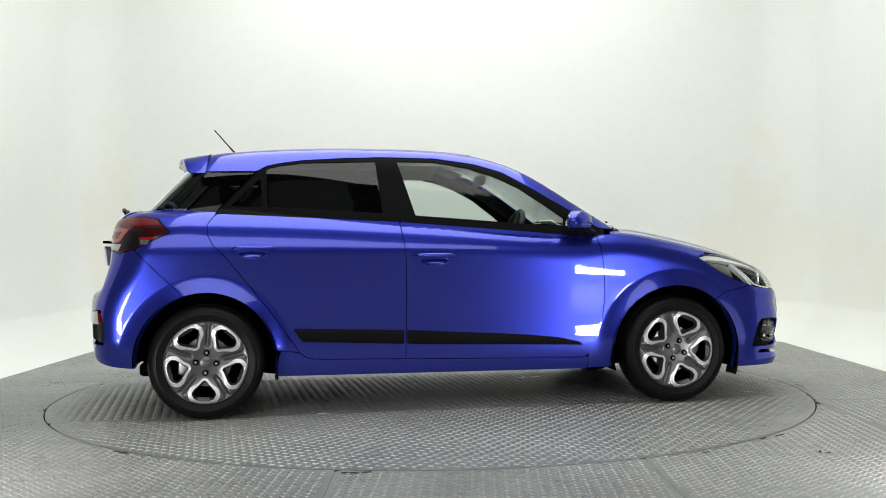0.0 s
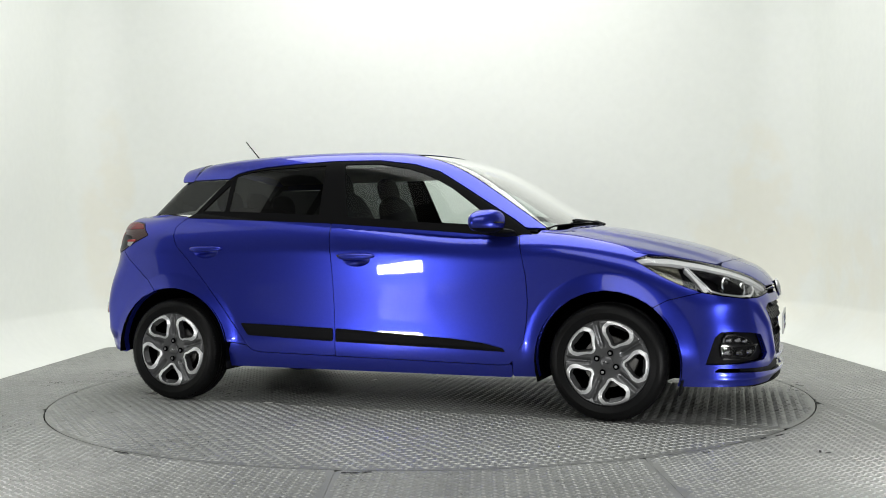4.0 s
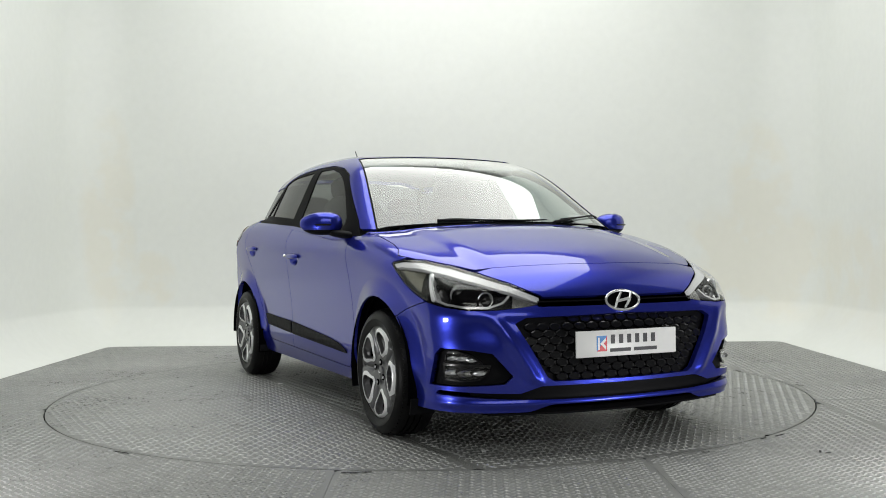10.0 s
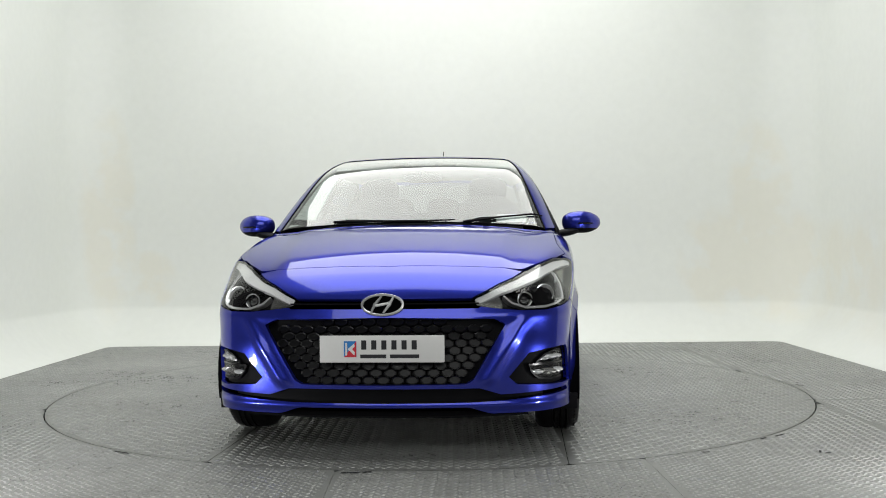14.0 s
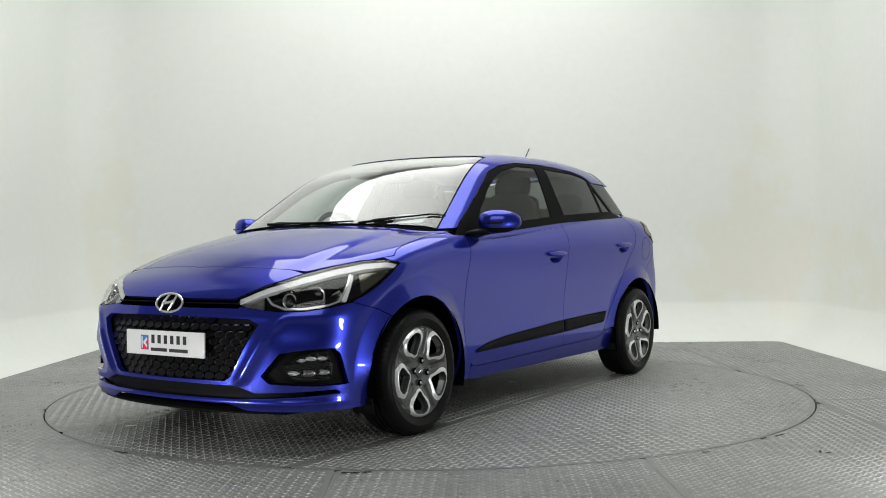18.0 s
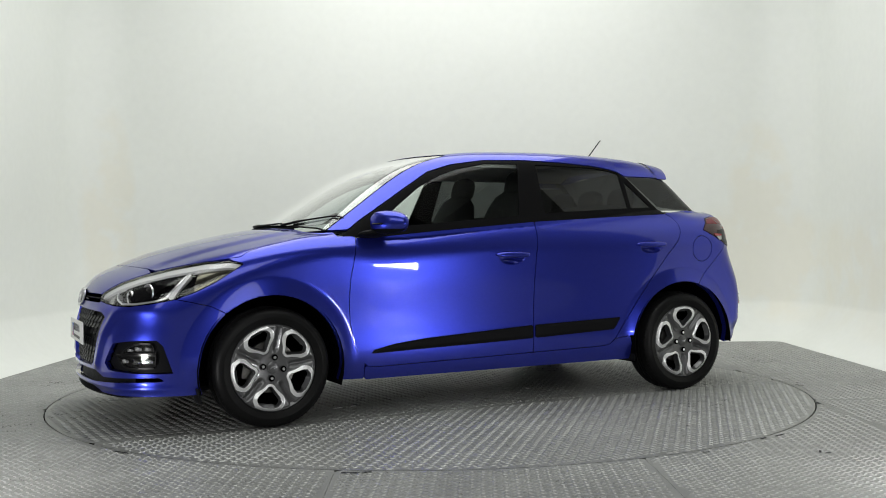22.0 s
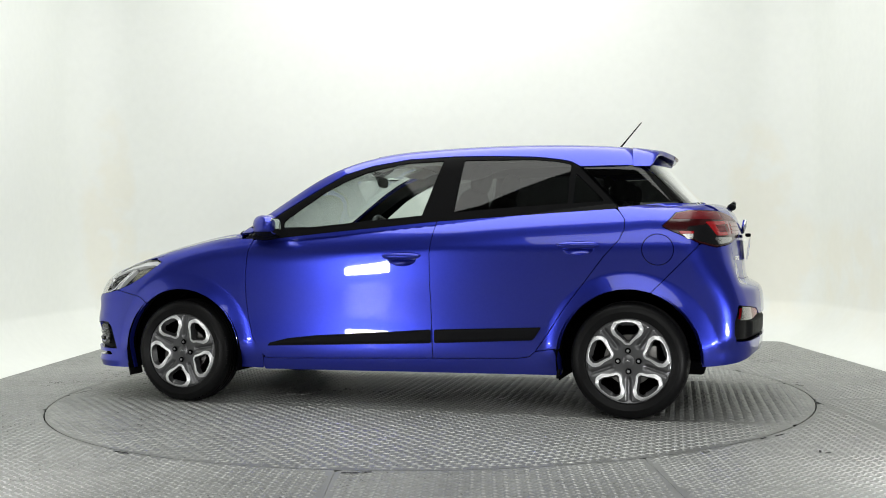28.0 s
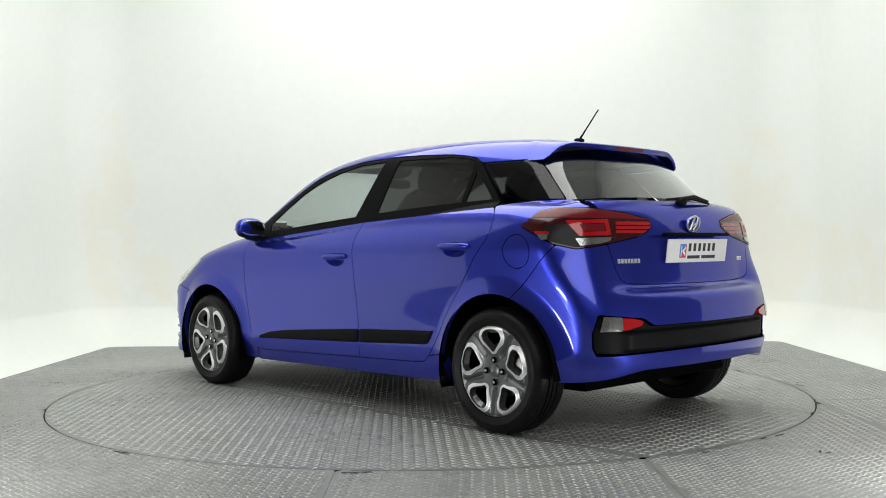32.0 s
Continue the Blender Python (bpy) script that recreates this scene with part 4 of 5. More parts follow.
def build_tail_lamps(car):
    g = ("rear", 0.36, 1.20, 0.86, 1.07, 0.007, 0.005)
    def shape(*pts):
        outline = [(0.8 * a, z) for a, z in pts]
        return lambda x, y, z: poly_sdf(outline, tail_angle(x, y), z)
    dark = shape((1.03, 0.975), (0.90, 0.990), (0.86, 0.928), (0.69, 0.922), (0.69, 0.905), (0.76, 0.890), (0.877, 0.876), (0.975, 0.897), (1.05, 0.925))
    loop, core = shape((0.93, 0.998), (0.715, 1.004), (0.70, 0.930), (0.865, 0.927)), shape((0.862, 0.980), (0.738, 0.985), (0.728, 0.950), (0.835, 0.947))
    reverse = shape((0.885, 0.919), (0.70, 0.922), (0.705, 0.905), (0.76, 0.893), (0.86, 0.882))
    marker = shape((1.075, 0.950), (1.005, 0.948), (1.01, 0.915), (1.04, 0.910))
    for flip in (False, True):
        lamp = panel("tail_light", g, tail_region, DARKRED, car, "smoked red wrap-around tail light with a clear reversing lens", offset=0.003, depth=0.02, mirror=flip)
        panel("upper_band", g, lambda x, y, z: np.maximum(tail_region(x, y, z) + 0.004, 1.004 + 0.02 * (tail_angle(x, y) - 0.5) - z), MIDRED, lamp, "upper red band", offset=0.0042, depth=0.001, mirror=flip)
        panel("dark_window", g, lambda x, y, z: np.maximum(dark(x, y, z), tail_region(x, y, z) + 0.004), GLOSSY, lamp, "black inner housing", offset=0.0044, depth=0.001, mirror=flip)
        panel("stop_lens", g, lambda x, y, z: np.maximum(loop(x, y, z), -core(x, y, z)), RED, lamp, "bright red light loop", offset=0.006, depth=0.002, mirror=flip, gap=0.001)
        panel("loop_core", g, core, MIDRED, lamp, "dark red lens inside the loop", offset=0.0052, depth=0.002, mirror=flip, gap=0.001)
        for zc, half in ((0.985, 0.0075), (0.965, 0.0065), (0.946, 0.0065)):
            panel("tailgate_bar", g, lambda x, y, z: np.maximum(np.maximum(np.abs(z - zc) - half, np.abs(tail_angle(x, y) - 0.437) - 0.100), tail_region(x, y, z) + 0.006), RED, lamp, "red light bar", offset=0.005, depth=0.002, mirror=flip, gap=0.0)
        panel("reversing_lens", g, reverse, CLEAR_LENS, lamp, "clear ribbed reversing lens", offset=0.0060, depth=0.002, mirror=flip, gap=0.001)
        panel("marker_lens", g, marker, CLEAR_LENS, lamp, "small clear side marker", offset=0.0060, depth=0.002, mirror=flip, gap=0.001)
        panel("marker_top", g, lambda x, y, z: np.maximum(marker(x, y, z) - 0.003, 0.937 - z), RED, lamp, "red top of the side marker", offset=0.0075, depth=0.002, mirror=flip, gap=0.001)


def build_face(car):
    """Grille, plates, emblems, fog lamps and rear insert."""
    shade = panel("grille", ("front", -0.72, 0.72, 0.30, 0.61, 0.02, 0.015), lambda x, y, z: poly_sdf(GRILLE, y, z) - 0.01, BLACK, car, "black grille of small scale-like cells", offset=-0.040, depth=0)
    bm = bmesh.new()
    ring = [(math.cos(t), math.sin(t)) for t in np.linspace(0, 2 * math.pi, 9)[:-1] + math.pi / 8]
    rim = [bm.verts.new((0.0310 * c, 0.0195 * q, -0.012)) for c, q in ring]
    lip = [bm.verts.new((0.0285 * c, 0.0175 * q, 0.004 - 0.35 * 0.0175 * q)) for c, q in ring]
    mid = [bm.verts.new((0.0225 * c, 0.0130 * q, 0.001 - 0.35 * 0.0130 * q)) for c, q in ring]
    for k in range(8):
        j = (k + 1) % 8
        bm.faces.new((rim[k], rim[j], lip[j], lip[k]))
        bm.faces.new((lip[k], lip[j], mid[j], mid[k]))
    bm.faces.new(mid)
    first = part("grille_cell", bm, GLOSSY, shade, smooth=False)
    spots = []
    for j in range(9):
        for i in range(-10, 11):
            y, z = (i + 0.5 * (j % 2)) * 0.060, 0.330 + j * 0.0315
            if poly_sdf(GRILLE, np.array([y]), np.array([z]))[0] < -0.006 and not (abs(y) < 0.245 and 0.425 < z < 0.51):
                spots.append((y, z))
    for k, (y, z) in enumerate(spots):
        a = math.atan2(y, 0.88)
        p, n = skin_at("front", a, z)
        ob = first if k == 0 else first.copy()
        if k:
            scene.collection.objects.link(ob)
        ob.matrix_basis = Matrix.Translation(p - n * 0.030) @ n.to_track_quat("Z", "Y").to_matrix().to_4x4()
    bar = tube([(2.108 - 0.20 * y * y - 0.045, y, 0.650) for y in np.linspace(-0.40, 0.40, 17)], 0.0035, 6)
    part("grille_slat", bar, TRIM, car, "thin black slat in the upper slot")

    def plate(m):
        """White display plate with a square mark and bars of print; x runs to the reader's right, z up, y away."""
        pl = part("number_plate", box(0.520, 0.008, 0.112, m, 0.003), PLATE, car, "white display plate with a square mark and dark print")
        part("mark_blue", box(0.052, 0.002, 0.066, m @ pose(-0.132, -0.0042, 0.0), 0.0), INK_BLUE, pl, smooth=False)
        bm = bmesh.new()
        vs = [bm.verts.new(m @ Vector(q)) for q in ((-0.158, -0.0058, -0.033), (-0.106, -0.0058, -0.033), (-0.106, -0.0058, 0.033))]
        bm.faces.new(vs)
        part("mark_red", bm, INK_RED, pl, smooth=False)
        bm = bmesh.new()
        for q in (((-0.152, -0.0064, 0.026), (-0.144, -0.0064, 0.026), (-0.144, -0.0064, -0.026), (-0.152, -0.0064, -0.026)),
                  ((-0.114, -0.0064, 0.024), (-0.142, -0.0064, 0.0), (-0.114, -0.0064, -0.026), (-0.112, -0.0064, -0.012), (-0.124, -0.0064, 0.0), (-0.112, -0.0064, 0.012))):
            bm.faces.new([bm.verts.new(m @ Vector(w)) for w in q])
        part("mark_white", bm, PLATE, pl, smooth=False)
        bm = bmesh.new()
        for k in range(6):
            box(0.021, 0.002, 0.038, m @ pose(-0.075 + k * 0.042, -0.0042, 0.017), 0, bm)
        for x0, x1 in ((-0.09, 0.018), (0.034, 0.155)):
            box(x1 - x0, 0.002, 0.015, m @ pose((x0 + x1) / 2, -0.0042, -0.030), 0, bm)
        part("print_bar", bm, INK, pl, "dark bars of print", smooth=False)
    plate(pose(2.106, 0, 0.467, 0, 0, 90))
    plate(pose(-1.868, 0, 0.856, 8, 0, -90))
    part("handle_bar", box(0.03, 0.56, 0.016, pose(-1.868, 0, 0.935), 0.006), TRIM, car, "dark tailgate grip above the plate")

    def emblem(m, w, h, back):
        pts = [(w * math.cos(a), 0, h * math.sin(a)) for a in np.linspace(0, 2 * math.pi, 41)]
        ob = part("emblem", tube([m @ Vector(p) for p in pts], h * 0.13, 8, ends=False), SILVER, car, "oval chrome emblem")
        part("emblem_back", lathe([(0, 0.004), (1.0, 0.004), (1.0, 0.014)], "y", 32, m=m @ Matrix.Diagonal((w * 0.98, 1, h * 0.98, 1))), back, ob)
        for s in (-1, 1):
            part("emblem_bar", tube([m @ Vector((s * w * 0.30 - w * 0.25, -0.003, -h * 0.82)), m @ Vector((s * w * 0.36, -0.006, 0)), m @ Vector((s * w * 0.30 + w * 0.25, -0.003, h * 0.82))], [h * 0.10, h * 0.16, h * 0.10], 8), SILVER, ob)
        part("emblem_bar", tube([m @ Vector((-w * 0.32, -0.006, -h * 0.12)), m @ Vector((w * 0.32, -0.006, h * 0.12))], h * 0.15, 8), SILVER, ob)
    emblem(pose(2.078, 0, 0.648, -14, 0, 90), 0.086, 0.043, GAP)
    emblem(pose(-1.848, 0, 0.985, 12, 0, -90), 0.052, 0.038, PAINT)
    for y0, w in ((0.475, 0.150), (-0.475, 0.06)):
        p, n = skin_at("rear", -math.atan2(y0, 0.70), 0.813)
        count = 7 if w > 0.1 else 3
        for k in range(count):
            part("lettering_bar", box(w / count * 0.72, 0.003, 0.020, facing(p + n * 0.002, n) @ pose(w * ((k + 0.5) / count - 0.5), 0, 0), 0.001), SILVER, car, "chrome letter drawn as a bar")
    for s in (-1, 1):
        flip = s > 0
        fgrid = ("front", -1.0, -0.5, 0.28, 0.47, 0.010, 0.006)
        well = panel("fog_lamp", fgrid, lambda x, y, z: poly_sdf(FOG, head_angle(x, y), z) - 0.004, BLACK, car, "fog lamp in a black recess", offset=-0.032, depth=-0.02, mirror=flip)
        upper = [(0.85 * a, z) for a, z in ((0.69, 0.393), (0.735, 0.424), (0.80, 0.440), (0.85, 0.436), (0.865, 0.393))]
        lower = [(0.85 * a, z) for a, z in ((0.655, 0.383), (0.665, 0.360), (0.70, 0.330), (0.78, 0.322), (0.862, 0.328), (0.868, 0.383))]
        for outline in (upper, lower):
            panel("lamp_bezel", fgrid, lambda x, y, z: np.maximum(poly_sdf(outline, head_angle(x, y), z) - 0.006, -poly_sdf(outline, head_angle(x, y), z) - 0.001), GLOSSY, well, "gloss black lamp bezel", offset=-0.014, depth=0.014, mirror=flip, gap=0.0)
            panel("lamp_glass", fgrid, lambda x, y, z: poly_sdf(outline, head_angle(x, y), z), LENS, well, "clear lens", offset=-0.016, depth=0.004, mirror=flip, gap=0.0)
        for a, z, r, mat in ((0.735, 0.408, 0.014, SILVER), (0.78, 0.414, 0.018, SILVER), (0.83, 0.414, 0.016, SILVER), (0.70, 0.354, 0.018, SILVER), (0.765, 0.352, 0.025, CLEAR_LENS), (0.835, 0.354, 0.020, SILVER)):
            p, n = skin_at("front", a, z)
            m = facing(Vector((p.x, p.y * s, p.z)) - Vector((n.x, n.y * s, n.z)) * 0.024, Vector((1.0, n.y * s * 0.4, 0.1)))
            part("lamp_reflector", lathe([(0, 0.006), (r * 0.35, 0.0), (r * 0.7, -0.003), (r, -0.006), (r, 0.006)], "y", 20, m=m @ Matrix.Diagonal((1.5, 1, 0.55, 1))), mat, well, "small faceted reflector")
        panel("lamp_bar", ("front", -0.9, -0.62, 0.375, 0.40, 0.010, 0.003), lambda x, y, z: poly_sdf([(0.55, 0.3915), (0.745, 0.3915), (0.745, 0.3845), (0.55, 0.3845)], head_angle(x, y), z), SMOKED, well, offset=-0.012, depth=0.012, mirror=flip, gap=0)
        lens = [(0.722, 0.506), (0.706, 0.570), (0.56, 0.560), (0.505, 0.545), (0.515, 0.524), (0.60, 0.507)]
        lamp = panel("rear_reflector", ("rear", 0.5, 1.1, 0.49, 0.59, 0.008, 0.005), lambda x, y, z: poly_sdf(lens, y, z), RED, car, "low rear lamp, part red and part clear", offset=0.004, depth=0.02, mirror=flip)
        panel("clear_half", ("rear", 0.5, 1.1, 0.49, 0.59, 0.008, 0.005), lambda x, y, z: np.maximum(poly_sdf(lens, y, z) - 0.001, 0.625 - y), CLEAR_LENS, lamp, "clear half", offset=0.0055, depth=0.004, mirror=flip, gap=0.0)
    panel("bumper_insert", ("rear", -1.2, 1.2, 0.38, 0.60, 0.010, 0.007), lambda x, y, z: poly_sdf(INSERT, y, z), BLACK, car, "black plastic rear bumper insert", offset=-0.026, depth=-0.02,
          tilt=lambda x, y, z: 0.022 * step(0.500, 0.490, z) * step(0.405, 0.42, z) * step(0.62, 0.56, y))
    panel("lower_intake", ("front", -0.75, 0.75, 0.22, 0.31, 0.012, 0.006), lambda x, y, z: poly_sdf(INTAKE, y, z) - 0.004, BLACK, car, "black lower air intake", offset=-0.035, depth=0)
    bm = bmesh.new()
    ys = np.linspace(-0.60, 0.60, 25)
    rows = [[bm.verts.new((2.085 - dx - 0.24 * y * y - 0.2 * y ** 4, y, z)) for y in ys] for dx, z in ((0.03, 0.200), (0.0, 0.185), (0.005, 0.176), (0.20, 0.165), (0.21, 0.185))]
    for a, b in zip(rows, rows[1:]):
        for k in range(24):
            bm.faces.new((a[k], a[k + 1], b[k + 1], b[k]))
    part("under_lip", bm, BLACK, car, "black under-bumper lip")


def build_sides(car):
    mould_r = [(-0.838, 0.464), (-0.80, 0.405), (-0.785, 0.392), (-0.246, 0.368), (-0.246, 0.444)]
    mould_f = [(-0.230, 0.444), (-0.230, 0.367), (0.70, 0.338), (0.752, 0.336), (0.735, 0.356), (0.62, 0.383), (0.45, 0.402)]
    cup = lambda i: lambda x, y, z: -0.027 * np.clip(1 - ((x - CUPS[i][0]) / 0.08) ** 2 - ((z - CUPS[i][1]) / 0.037) ** 2, 0, 1)
    for flip in (False, True):
        for outline in (mould_r, mould_f):
            panel("side_moulding", ("side", -0.86, 0.78, 0.32, 0.48, 0.012, 0.006), side_poly(outline), BLACK, car, "black rubbing strip", offset=0.011, depth=0.012, mirror=flip, gap=0.001,
                  tilt=lambda x, y, z: -0.004 * step(0.02, 0.0, -poly_sdf(outline, x, z)))
        for i, (cx, cz) in enumerate(CUPS):
            bowl = panel("handle_cup", ("side", cx - 0.09, cx + 0.09, cz - 0.045, cz + 0.045, 0.005, 0.003), lambda x, y, z: cup_sdf(x, z, i) - 0.003, PAINT, car, depth=0, tilt=cup(i), mirror=flip, offset=-0.0006, gap=0.0)
            s = 1 if flip else -1
            bm = bmesh.new()
            n, m = 26, 14
            rings = []
            for a in range(n + 1):
                t = a / n
                x = cx + 0.112 - 0.224 * t
                fat = max(0.0, 1 - abs(2 * t - 1) ** 3.2) ** 0.5
                out = 0.012 + 0.020 * fat
                zc = cz + 0.018
                rings.append([bm.verts.new((x, s * (0.840 + out * 0.45 + 0.014 * fat * math.cos(2 * math.pi * k / m)), zc + 0.0165 * fat * math.sin(2 * math.pi * k / m))) for k in range(m)])
            for a, b in zip(rings, rings[1:]):
                for k in range(m):
                    bm.faces.new((a[k], a[(k + 1) % m], b[(k + 1) % m], b[k]))
            bmesh.ops.remove_doubles(bm, verts=bm.verts, dist=0.0004)
            part("door_handle", bm, PAINT, car, "blue pull handle", angle=60)
    part("key_lock", lathe([(0, -0.004), (0.007, -0.004), (0.009, 0.006)], "y", 16, m=pose(-0.178, -0.866, 0.845)), CHROME, car, "round door lock")
    for s in (-1, 1):
        # door mirror
        bm = blob(0.070, 0.106, 0.060, 2.6, pose(0.690, s * 0.908, 1.016, 0, 0, s * 14), n=32)
        for v in bm.verts:
            v.co.x += 0.014 * (1 - ((v.co.y * s - 0.908) / 0.108) ** 2) * (1 if v.co.x > 0.69 else 0)
            v.co.x -= 0.045 * min(1.0, max(0.0, (abs(v.co.y) - 0.88) / 0.13)) ** 2
            v.co.z = 1.012 + (v.co.z - 1.012) * (1 - 0.25 * min(1.0, max(0.0, (abs(v.co.y) - 0.90) / 0.12)) ** 2)
            if v.co.x < 0.675:
                v.co.x = 0.675 - (0.675 - v.co.x) * 0.7
        low = bm.copy()
        cutz = 0.982
        bmesh.ops.bisect_plane(bm, geom=bm.verts[:] + bm.edges[:] + bm.faces[:], plane_co=(0, 0, cutz), plane_no=(0, 0, 1), clear_inner=True)
        bmesh.ops.bisect_plane(low, geom=low.verts[:] + low.edges[:] + low.faces[:], plane_co=(0, 0, cutz), plane_no=(0, 0, 1), clear_outer=True)
        cap = part("door_mirror", bm, PAINT, car, "blue door mirror with a black base", angle=60)
        part("mirror_base", low, BLACK, cap, "black lower shell", angle=60)
        part("turn_signal", tube([(0.776 - 0.9 * (w - 0.87) ** 2 * 4, s * (w + 0.012), 1.008) for w in np.linspace(0.87, 0.955, 9)], [0.002] + [0.0050] * 7 + [0.002], 8), SMOKED, cap, "slim turn signal")
        arm = blob(0.075, 0.075, 0.020, 2.4, pose(0.745, s * 0.815, 0.958, s * 8, 0, s * 10))
        part("mirror_arm", arm, BLACK, cap, "black mirror arm")
        part("mirror_glass", blob(0.003, 0.088, 0.046, 3.2, pose(0.636, s * 0.905, 1.014, 0, 0, s * 8)), CHROME, cap, "mirror glass")
        # flaps by the wheels
        part("mud_flap", box(0.012, 0.12, 0.075, pose(AXLE + 0.362, s * 0.765, 0.185, 0, 12, 0), 0.004), BLACK, car)
        part("mud_flap", box(0.012, 0.13, 0.045, pose(-AXLE + 0.362, s * 0.76, 0.222, 0, -8, 0), 0.004), BLACK, car)


def build_roof_fittings(car):
    def top_z(x, y):
        lo, hi = np.full(x.shape, 1.0), np.full(x.shape, 1.6)
        for _ in range(26):
            mid = (lo + hi) / 2
            ctop = (mid - cabin_top(x + 0.22 * y * y) + 0.06 * y * y) * 0.9
            cw = 0.775 - 0.47 * (mid - 1.03) - 0.05 * (mid - 1.03) ** 2 - 0.10 * np.maximum(0, -x - 0.5) ** 2
            ins = smax((np.abs(y) - cw) * 0.905, ctop, 0.12) < 0
            lo, hi = np.where(ins, mid, lo), np.where(ins, hi, mid)
        return lo
    along = np.linspace(-1, 1, 49)
    ys = 0.575 * along
    skirt = np.clip((np.abs(along) - 0.9) / 0.1, 0, 1)
    thick = (1 - 0.55 * np.abs(along) ** 4) * (1 - 0.6 * skirt)
    rows = []
    for t in np.linspace(0, 1, 8):
        x = (-1.262 - 0.1 * ys ** 2) * (1 - t) + (-1.475 + 0.30 * ys ** 2) * t
        half = 0.620 - 0.10 * (-x - 0.5) ** 2
        yy = half * np.clip(along / 0.9, -1, 1)
        z = top_z(x, yy) + 0.002 - 0.004 * t ** 3
        side = 0.775 - 0.47 * (1.304 - 1.03) - 0.004 - 0.10 * (-x - 0.5) ** 2
        rows.append(np.stack([x, yy + np.sign(along) * skirt * (side + 0.002 - half), z + skirt * (1.304 - z)], -1))
    edge = rows[-1]
    tops = list(rows)
    inward = -0.008 * skirt * np.sign(along)
    for dx, dz in ((-0.004, -0.004), (0.0, -0.020), (0.006, -0.026)):
        q = edge.copy()
        q[:, 0] += dx
        q[:, 1] += inward * (dz / -0.026)
        q[:, 2] += dz * thick
        rows.append(q)
    for k in range(len(tops) - 2, -1, -1):
        q = tops[k].copy()
        q[:, 1] += inward
        q[:, 2] -= (0.005 + 0.022 * k / 7) * thick
        rows.append(q)
    bm = bmesh.new()
    vs = [[bm.verts.new(p) for p in r] for r in rows]
    for a, b in zip(vs, vs[1:]):
        for k in range(len(ys) - 1):
            bm.faces.new((a[k], a[k + 1], b[k + 1], b[k]))
    bm.faces.new([r[0] for r in vs]), bm.faces.new([r[-1] for r in vs])
    wing = part("roof_spoiler", bm, PAINT, car, "blue roof spoiler over the rear window", angle=40)
    z = float(edge[24, 2])
    bm = bmesh.new()
    up = [bm.verts.new((-1.4835 + 0.30 * y * y, y, z - 0.007)) for y in np.linspace(-0.125, 0.125, 9)]
    dn = [bm.verts.new((-1.4785 + 0.30 * y * y, y, z - 0.022)) for y in np.linspace(-0.115, 0.115, 9)]
    for k in range(8):
        bm.faces.new((up[k], up[k + 1], dn[k + 1], dn[k]))
    part("high_stop_lamp", bm, MIDRED, wing, "red high-level stop lamp")
    # aerial
    base = part("aerial", blob(0.034, 0.014, 0.013, 2.2, pose(-1.150, 0, 1.452, 0, -6, 0)), BLACK, car, "short black roof aerial")
    part("aerial_rod", tube([(-1.152, 0, 1.458), (-1.167, 0, 1.474), (-1.200, 0, 1.512), (-1.279, 0, 1.603)], [0.006, 0.0055, 0.0040, 0.0034], 8), BLACK, base)
    # front wipers
    for y0, y1, yp in ((-0.34, 0.24, -0.40), (0.34, 0.69, 0.28)):
        xs = lambda y: bonnet_rear(y) - 0.040
        pts = []
        for w in np.linspace(y0, y1, 11):
            p, n = skin_at("top", xs(w), w)
            pts.append(p + n * 0.004)
        blade = part("wiper", tube(pts, [0.003] + [0.005] * 9 + [0.003], 6), BLACK, car, "black wiper lying along the windscreen base")
        mid = pts[6]
        p0, n0 = skin_at("top", bonnet_rear(yp) - 0.015, yp)
        part("wiper_arm", tube([p0 + n0 * 0.006, (p0 + mid) / 2 + Vector((0.010, 0, 0.003)), mid + Vector((0, 0, 0.002))], [0.008, 0.005, 0.003], 8), BLACK, blade)
    panel("cowl", ("top", 0.85, 1.13, -0.68, 0.68, 0.012, 0.012), lambda x, y, z: np.maximum(x - bonnet_rear(y) - 0.01, np.maximum(bonnet_rear(y) - 0.045 - x, y - 0.67)), TRIM, car, "black cowl under the wipers", offset=-0.012, depth=0)
    for y in (-0.30, 0.30):
        part("washer_jet", blob(0.012, 0.020, 0.006, 2.2, pose(1.145, y, 0.974, 0, 12, 0)), BLACK, car)
    # rear wiper
    p, n = skin_at("rear", 0.0, 1.085)
    hub = part("rear_wiper", blob(0.024, 0.034, 0.020, 2.2, Matrix.Translation(p + n * 0.014)), BLACK, car, "black rear wiper at rest")
    part("wiper_arm", tube([p + n * 0.030, p + n * 0.030 + Vector((0, -0.10, 0.012)), p + n * 0.018 + Vector((0.02, -0.27, 0.006))], [0.013, 0.013, 0.006], 8), BLACK, hub)
    part("wiper_blade", tube([p + n * 0.010 + Vector((0, 0.12, 0.012)), p + n * 0.012 + Vector((0, -0.05, 0.024)), p + n * 0.008 + Vector((0.02, -0.29, 0.002))], 0.006, 6), BLACK, hub)


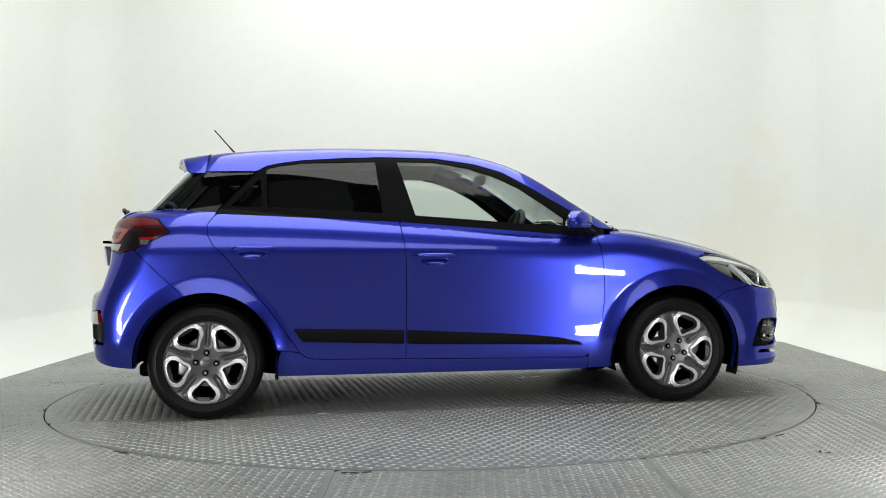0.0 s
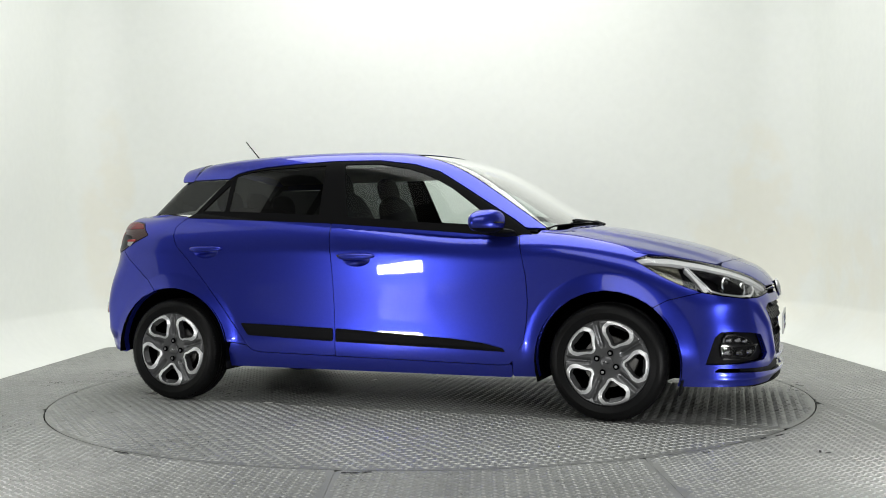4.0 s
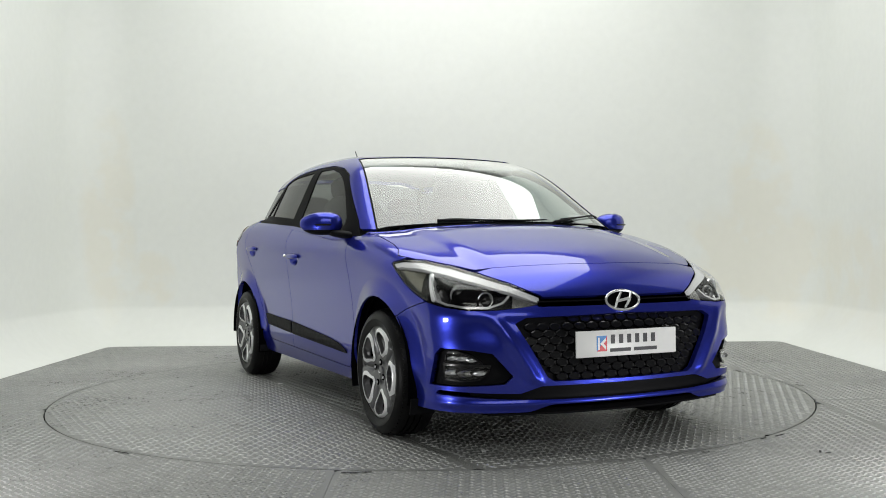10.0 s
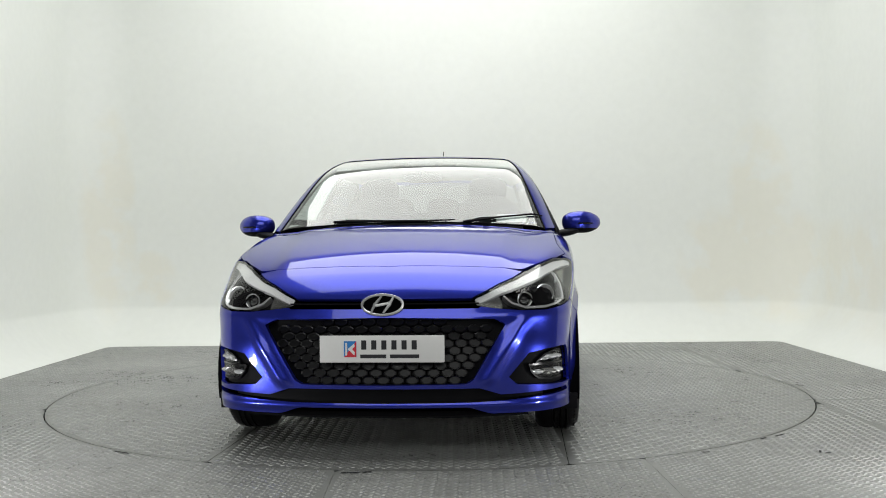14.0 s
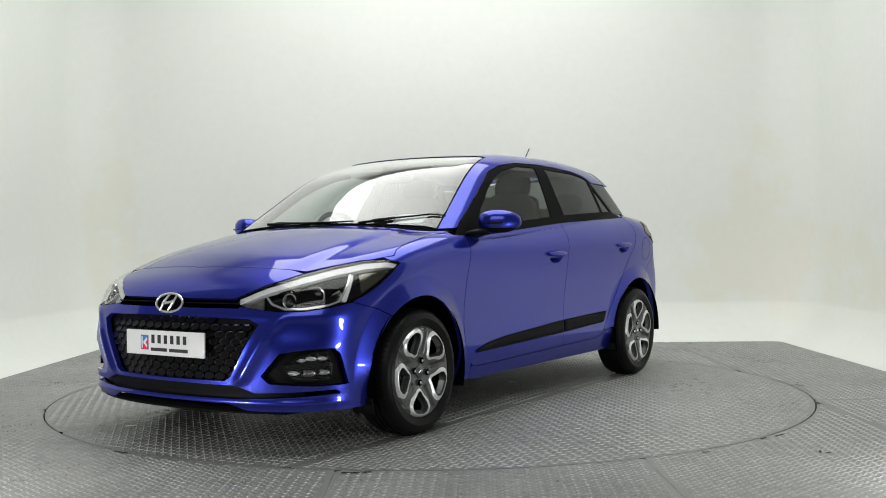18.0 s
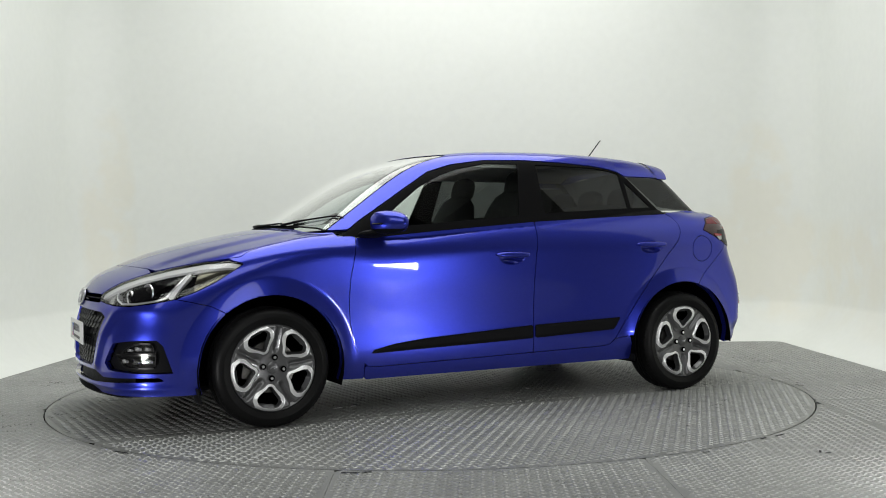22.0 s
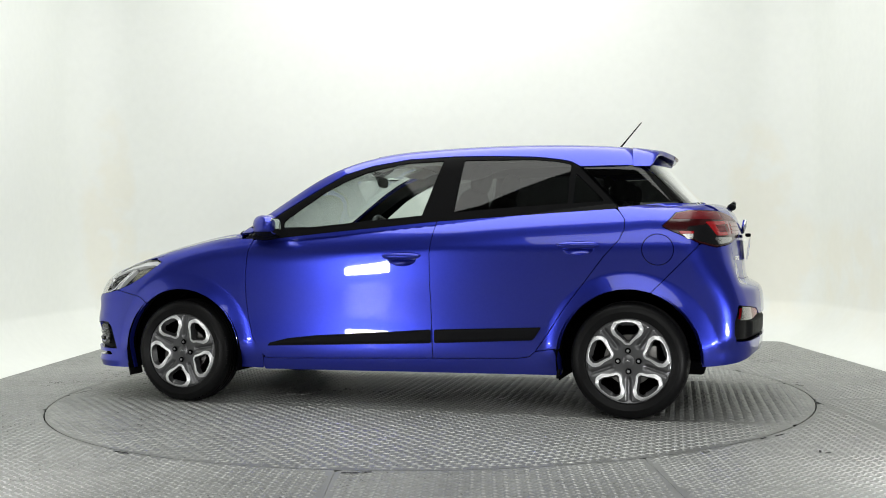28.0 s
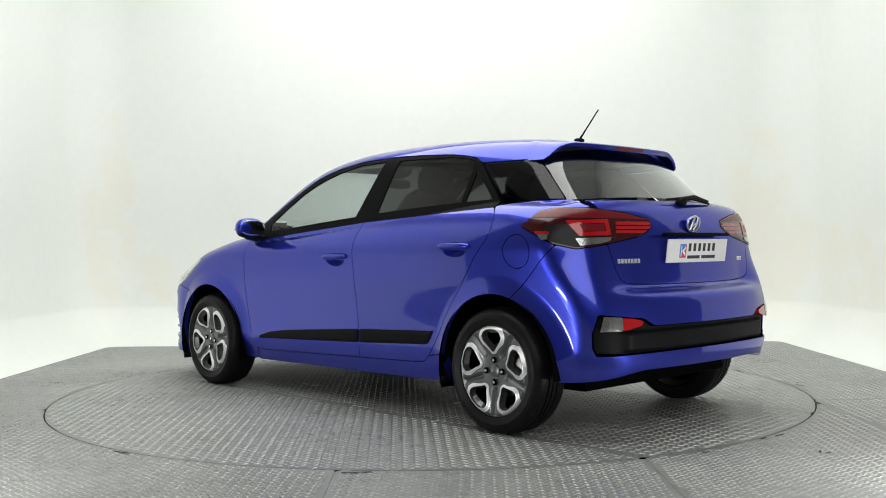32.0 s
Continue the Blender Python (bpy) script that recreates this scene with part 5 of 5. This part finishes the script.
def build_cabin(car):
    panel("headlining", ("arc", -1.30, 0.20, -1.0, 1.0, 0.04, 0.05), lambda x, y, z: np.maximum(x - screen_top(y) + 0.02, 1.36 - z), LINING, car,
          "pale roof lining", offset=-0.03, depth=0)
    panel("pillar_trim", ("arc", 0.10, 0.92, 0.5, 1.5, 0.02, 0.02), lambda x, y, z: np.maximum(roof_region(x, y, z), -1), DASH, car, "dark pillar trim", offset=-0.028, depth=0, both=True)
    panel("door_card", ("side", -1.45, 0.80, 0.70, 1.05, 0.04, 0.02), lambda x, y, z: z - np.interp(x, [-1.3, -0.94, -0.267, 0.362, 0.8], [1.075, 1.06, 1.022, 0.97, 0.935]), DASH, car, "dark door lining", offset=-0.075, depth=0, both=True)
    part("dashboard", blob(0.26, 0.70, 0.15, 4.0, pose(0.82, 0, 0.80, 0, 6, 0)), DASH, car, "dark dashboard")
    part("instrument_hood", blob(0.09, 0.16, 0.04, 2.5, pose(0.66, -0.36, 0.935)), DASH, car)
    part("parcel_shelf", box(0.42, 1.10, 0.02, pose(-1.36, 0, 1.00), 0.006), DASH, car)
    part("boot_lining", box(0.05, 1.10, 0.45, pose(-1.62, 0, 0.78), 0.01), GAP, car)
    m = pose(0.44, -0.36, 0.93, 0, -66, 0)
    wheel = part("steering_wheel", tube([m @ Vector((0.18 * math.cos(a), 0.18 * math.sin(a), 0)) for a in np.linspace(0, 2 * math.pi, 41)], 0.0155, 10, ends=False), DASH, car, "dark three-spoke steering wheel")
    part("wheel_boss", blob(0.062, 0.070, 0.028, 2.6, m), DASH, wheel)
    for a in (0, math.pi, 1.5 * math.pi):
        part("wheel_spoke", tube([m @ Vector((0.03 * math.cos(a + 1.57), 0.03 * math.sin(a + 1.57), 0)), m @ Vector((0.17 * math.cos(a + 1.57), 0.17 * math.sin(a + 1.57), 0))], 0.016, 8), DASH, wheel)
    for y in (-0.36, 0.36):
        seat = part("front_seat", blob(0.27, 0.245, 0.085, 3.5, pose(0.02, y, 0.60, 0, -6, 0)), CLOTH, car, "black cloth front seat")
        part("seat_back", blob(0.075, 0.235, 0.34, 3.2, pose(-0.27, y, 0.90, 0, -20, 0)), CLOTH, seat)
        part("headrest", blob(0.045, 0.125, 0.085, 2.8, pose(-0.405, y, 1.265, 0, -14, 0)), CLOTH, seat)
        for w in (-0.05, 0.05):
            part("headrest_post", tube([(-0.385, y + w, 1.15), (-0.40, y + w, 1.23)], 0.006, 6), CHROME, seat)
    bench = part("rear_seat", blob(0.25, 0.60, 0.09, 4.0, pose(-0.80, 0, 0.60)), CLOTH, car, "black cloth rear bench")
    part("seat_back", blob(0.08, 0.60, 0.30, 4.0, pose(-1.08, 0, 0.86, 0, -18, 0)), CLOTH, bench)
    for y in (-0.34, 0.0, 0.34):
        part("headrest", blob(0.045, 0.12, 0.075, 2.6, pose(-1.19, y, 1.18, 0, -12, 0)), CLOTH, bench)
    stalk = part("rear_view_mirror", blob(0.014, 0.115, 0.033, 3.0, pose(0.34, 0, 1.300, 0, 0, 6)), DASH, car, "rear-view mirror behind the windscreen")
    part("mirror_stalk", tube([(0.345, 0, 1.30), (0.385, 0, 1.335)], 0.010, 8), DASH, stalk)
    part("sensor_box", blob(0.06, 0.10, 0.02, 3.0, pose(0.335, 0, 1.372, 0, 28, 0)), DASH, car)
    for y in (-0.36, 0.36):
        part("sun_visor", box(0.14, 0.34, 0.014, pose(0.20, y, 1.372, 0, 18, 0), 0.005), LINING, car, "folded sun visor")
    for y0, y1, z0, z1 in ((0.45, 0.61, 1.018, 1.068), (-0.50, -0.40, 1.345, 1.358)):
        panel("windscreen_sticker", ("top", 0.2, 1.0, min(y0, y1) - 0.02, max(y0, y1) + 0.02, 0.01, 0.01), lambda x, y, z: np.maximum(np.abs(y - abs(y0 + y1) / 2) - abs(y1 - y0) / 2, np.abs(z - (z0 + z1) / 2) - (z1 - z0) / 2), PAPER, car, "white paper sticker", offset=-0.009, depth=0)



# ---- things ----
TURNTABLE = build_turntable()
CAR = build_car()
build_wheels(CAR)
build_underside(CAR)
build_headlights(CAR)
build_tail_lamps(CAR)
build_face(CAR)
build_sides(CAR)
build_roof_fittings(CAR)
build_cabin(CAR)

motions()
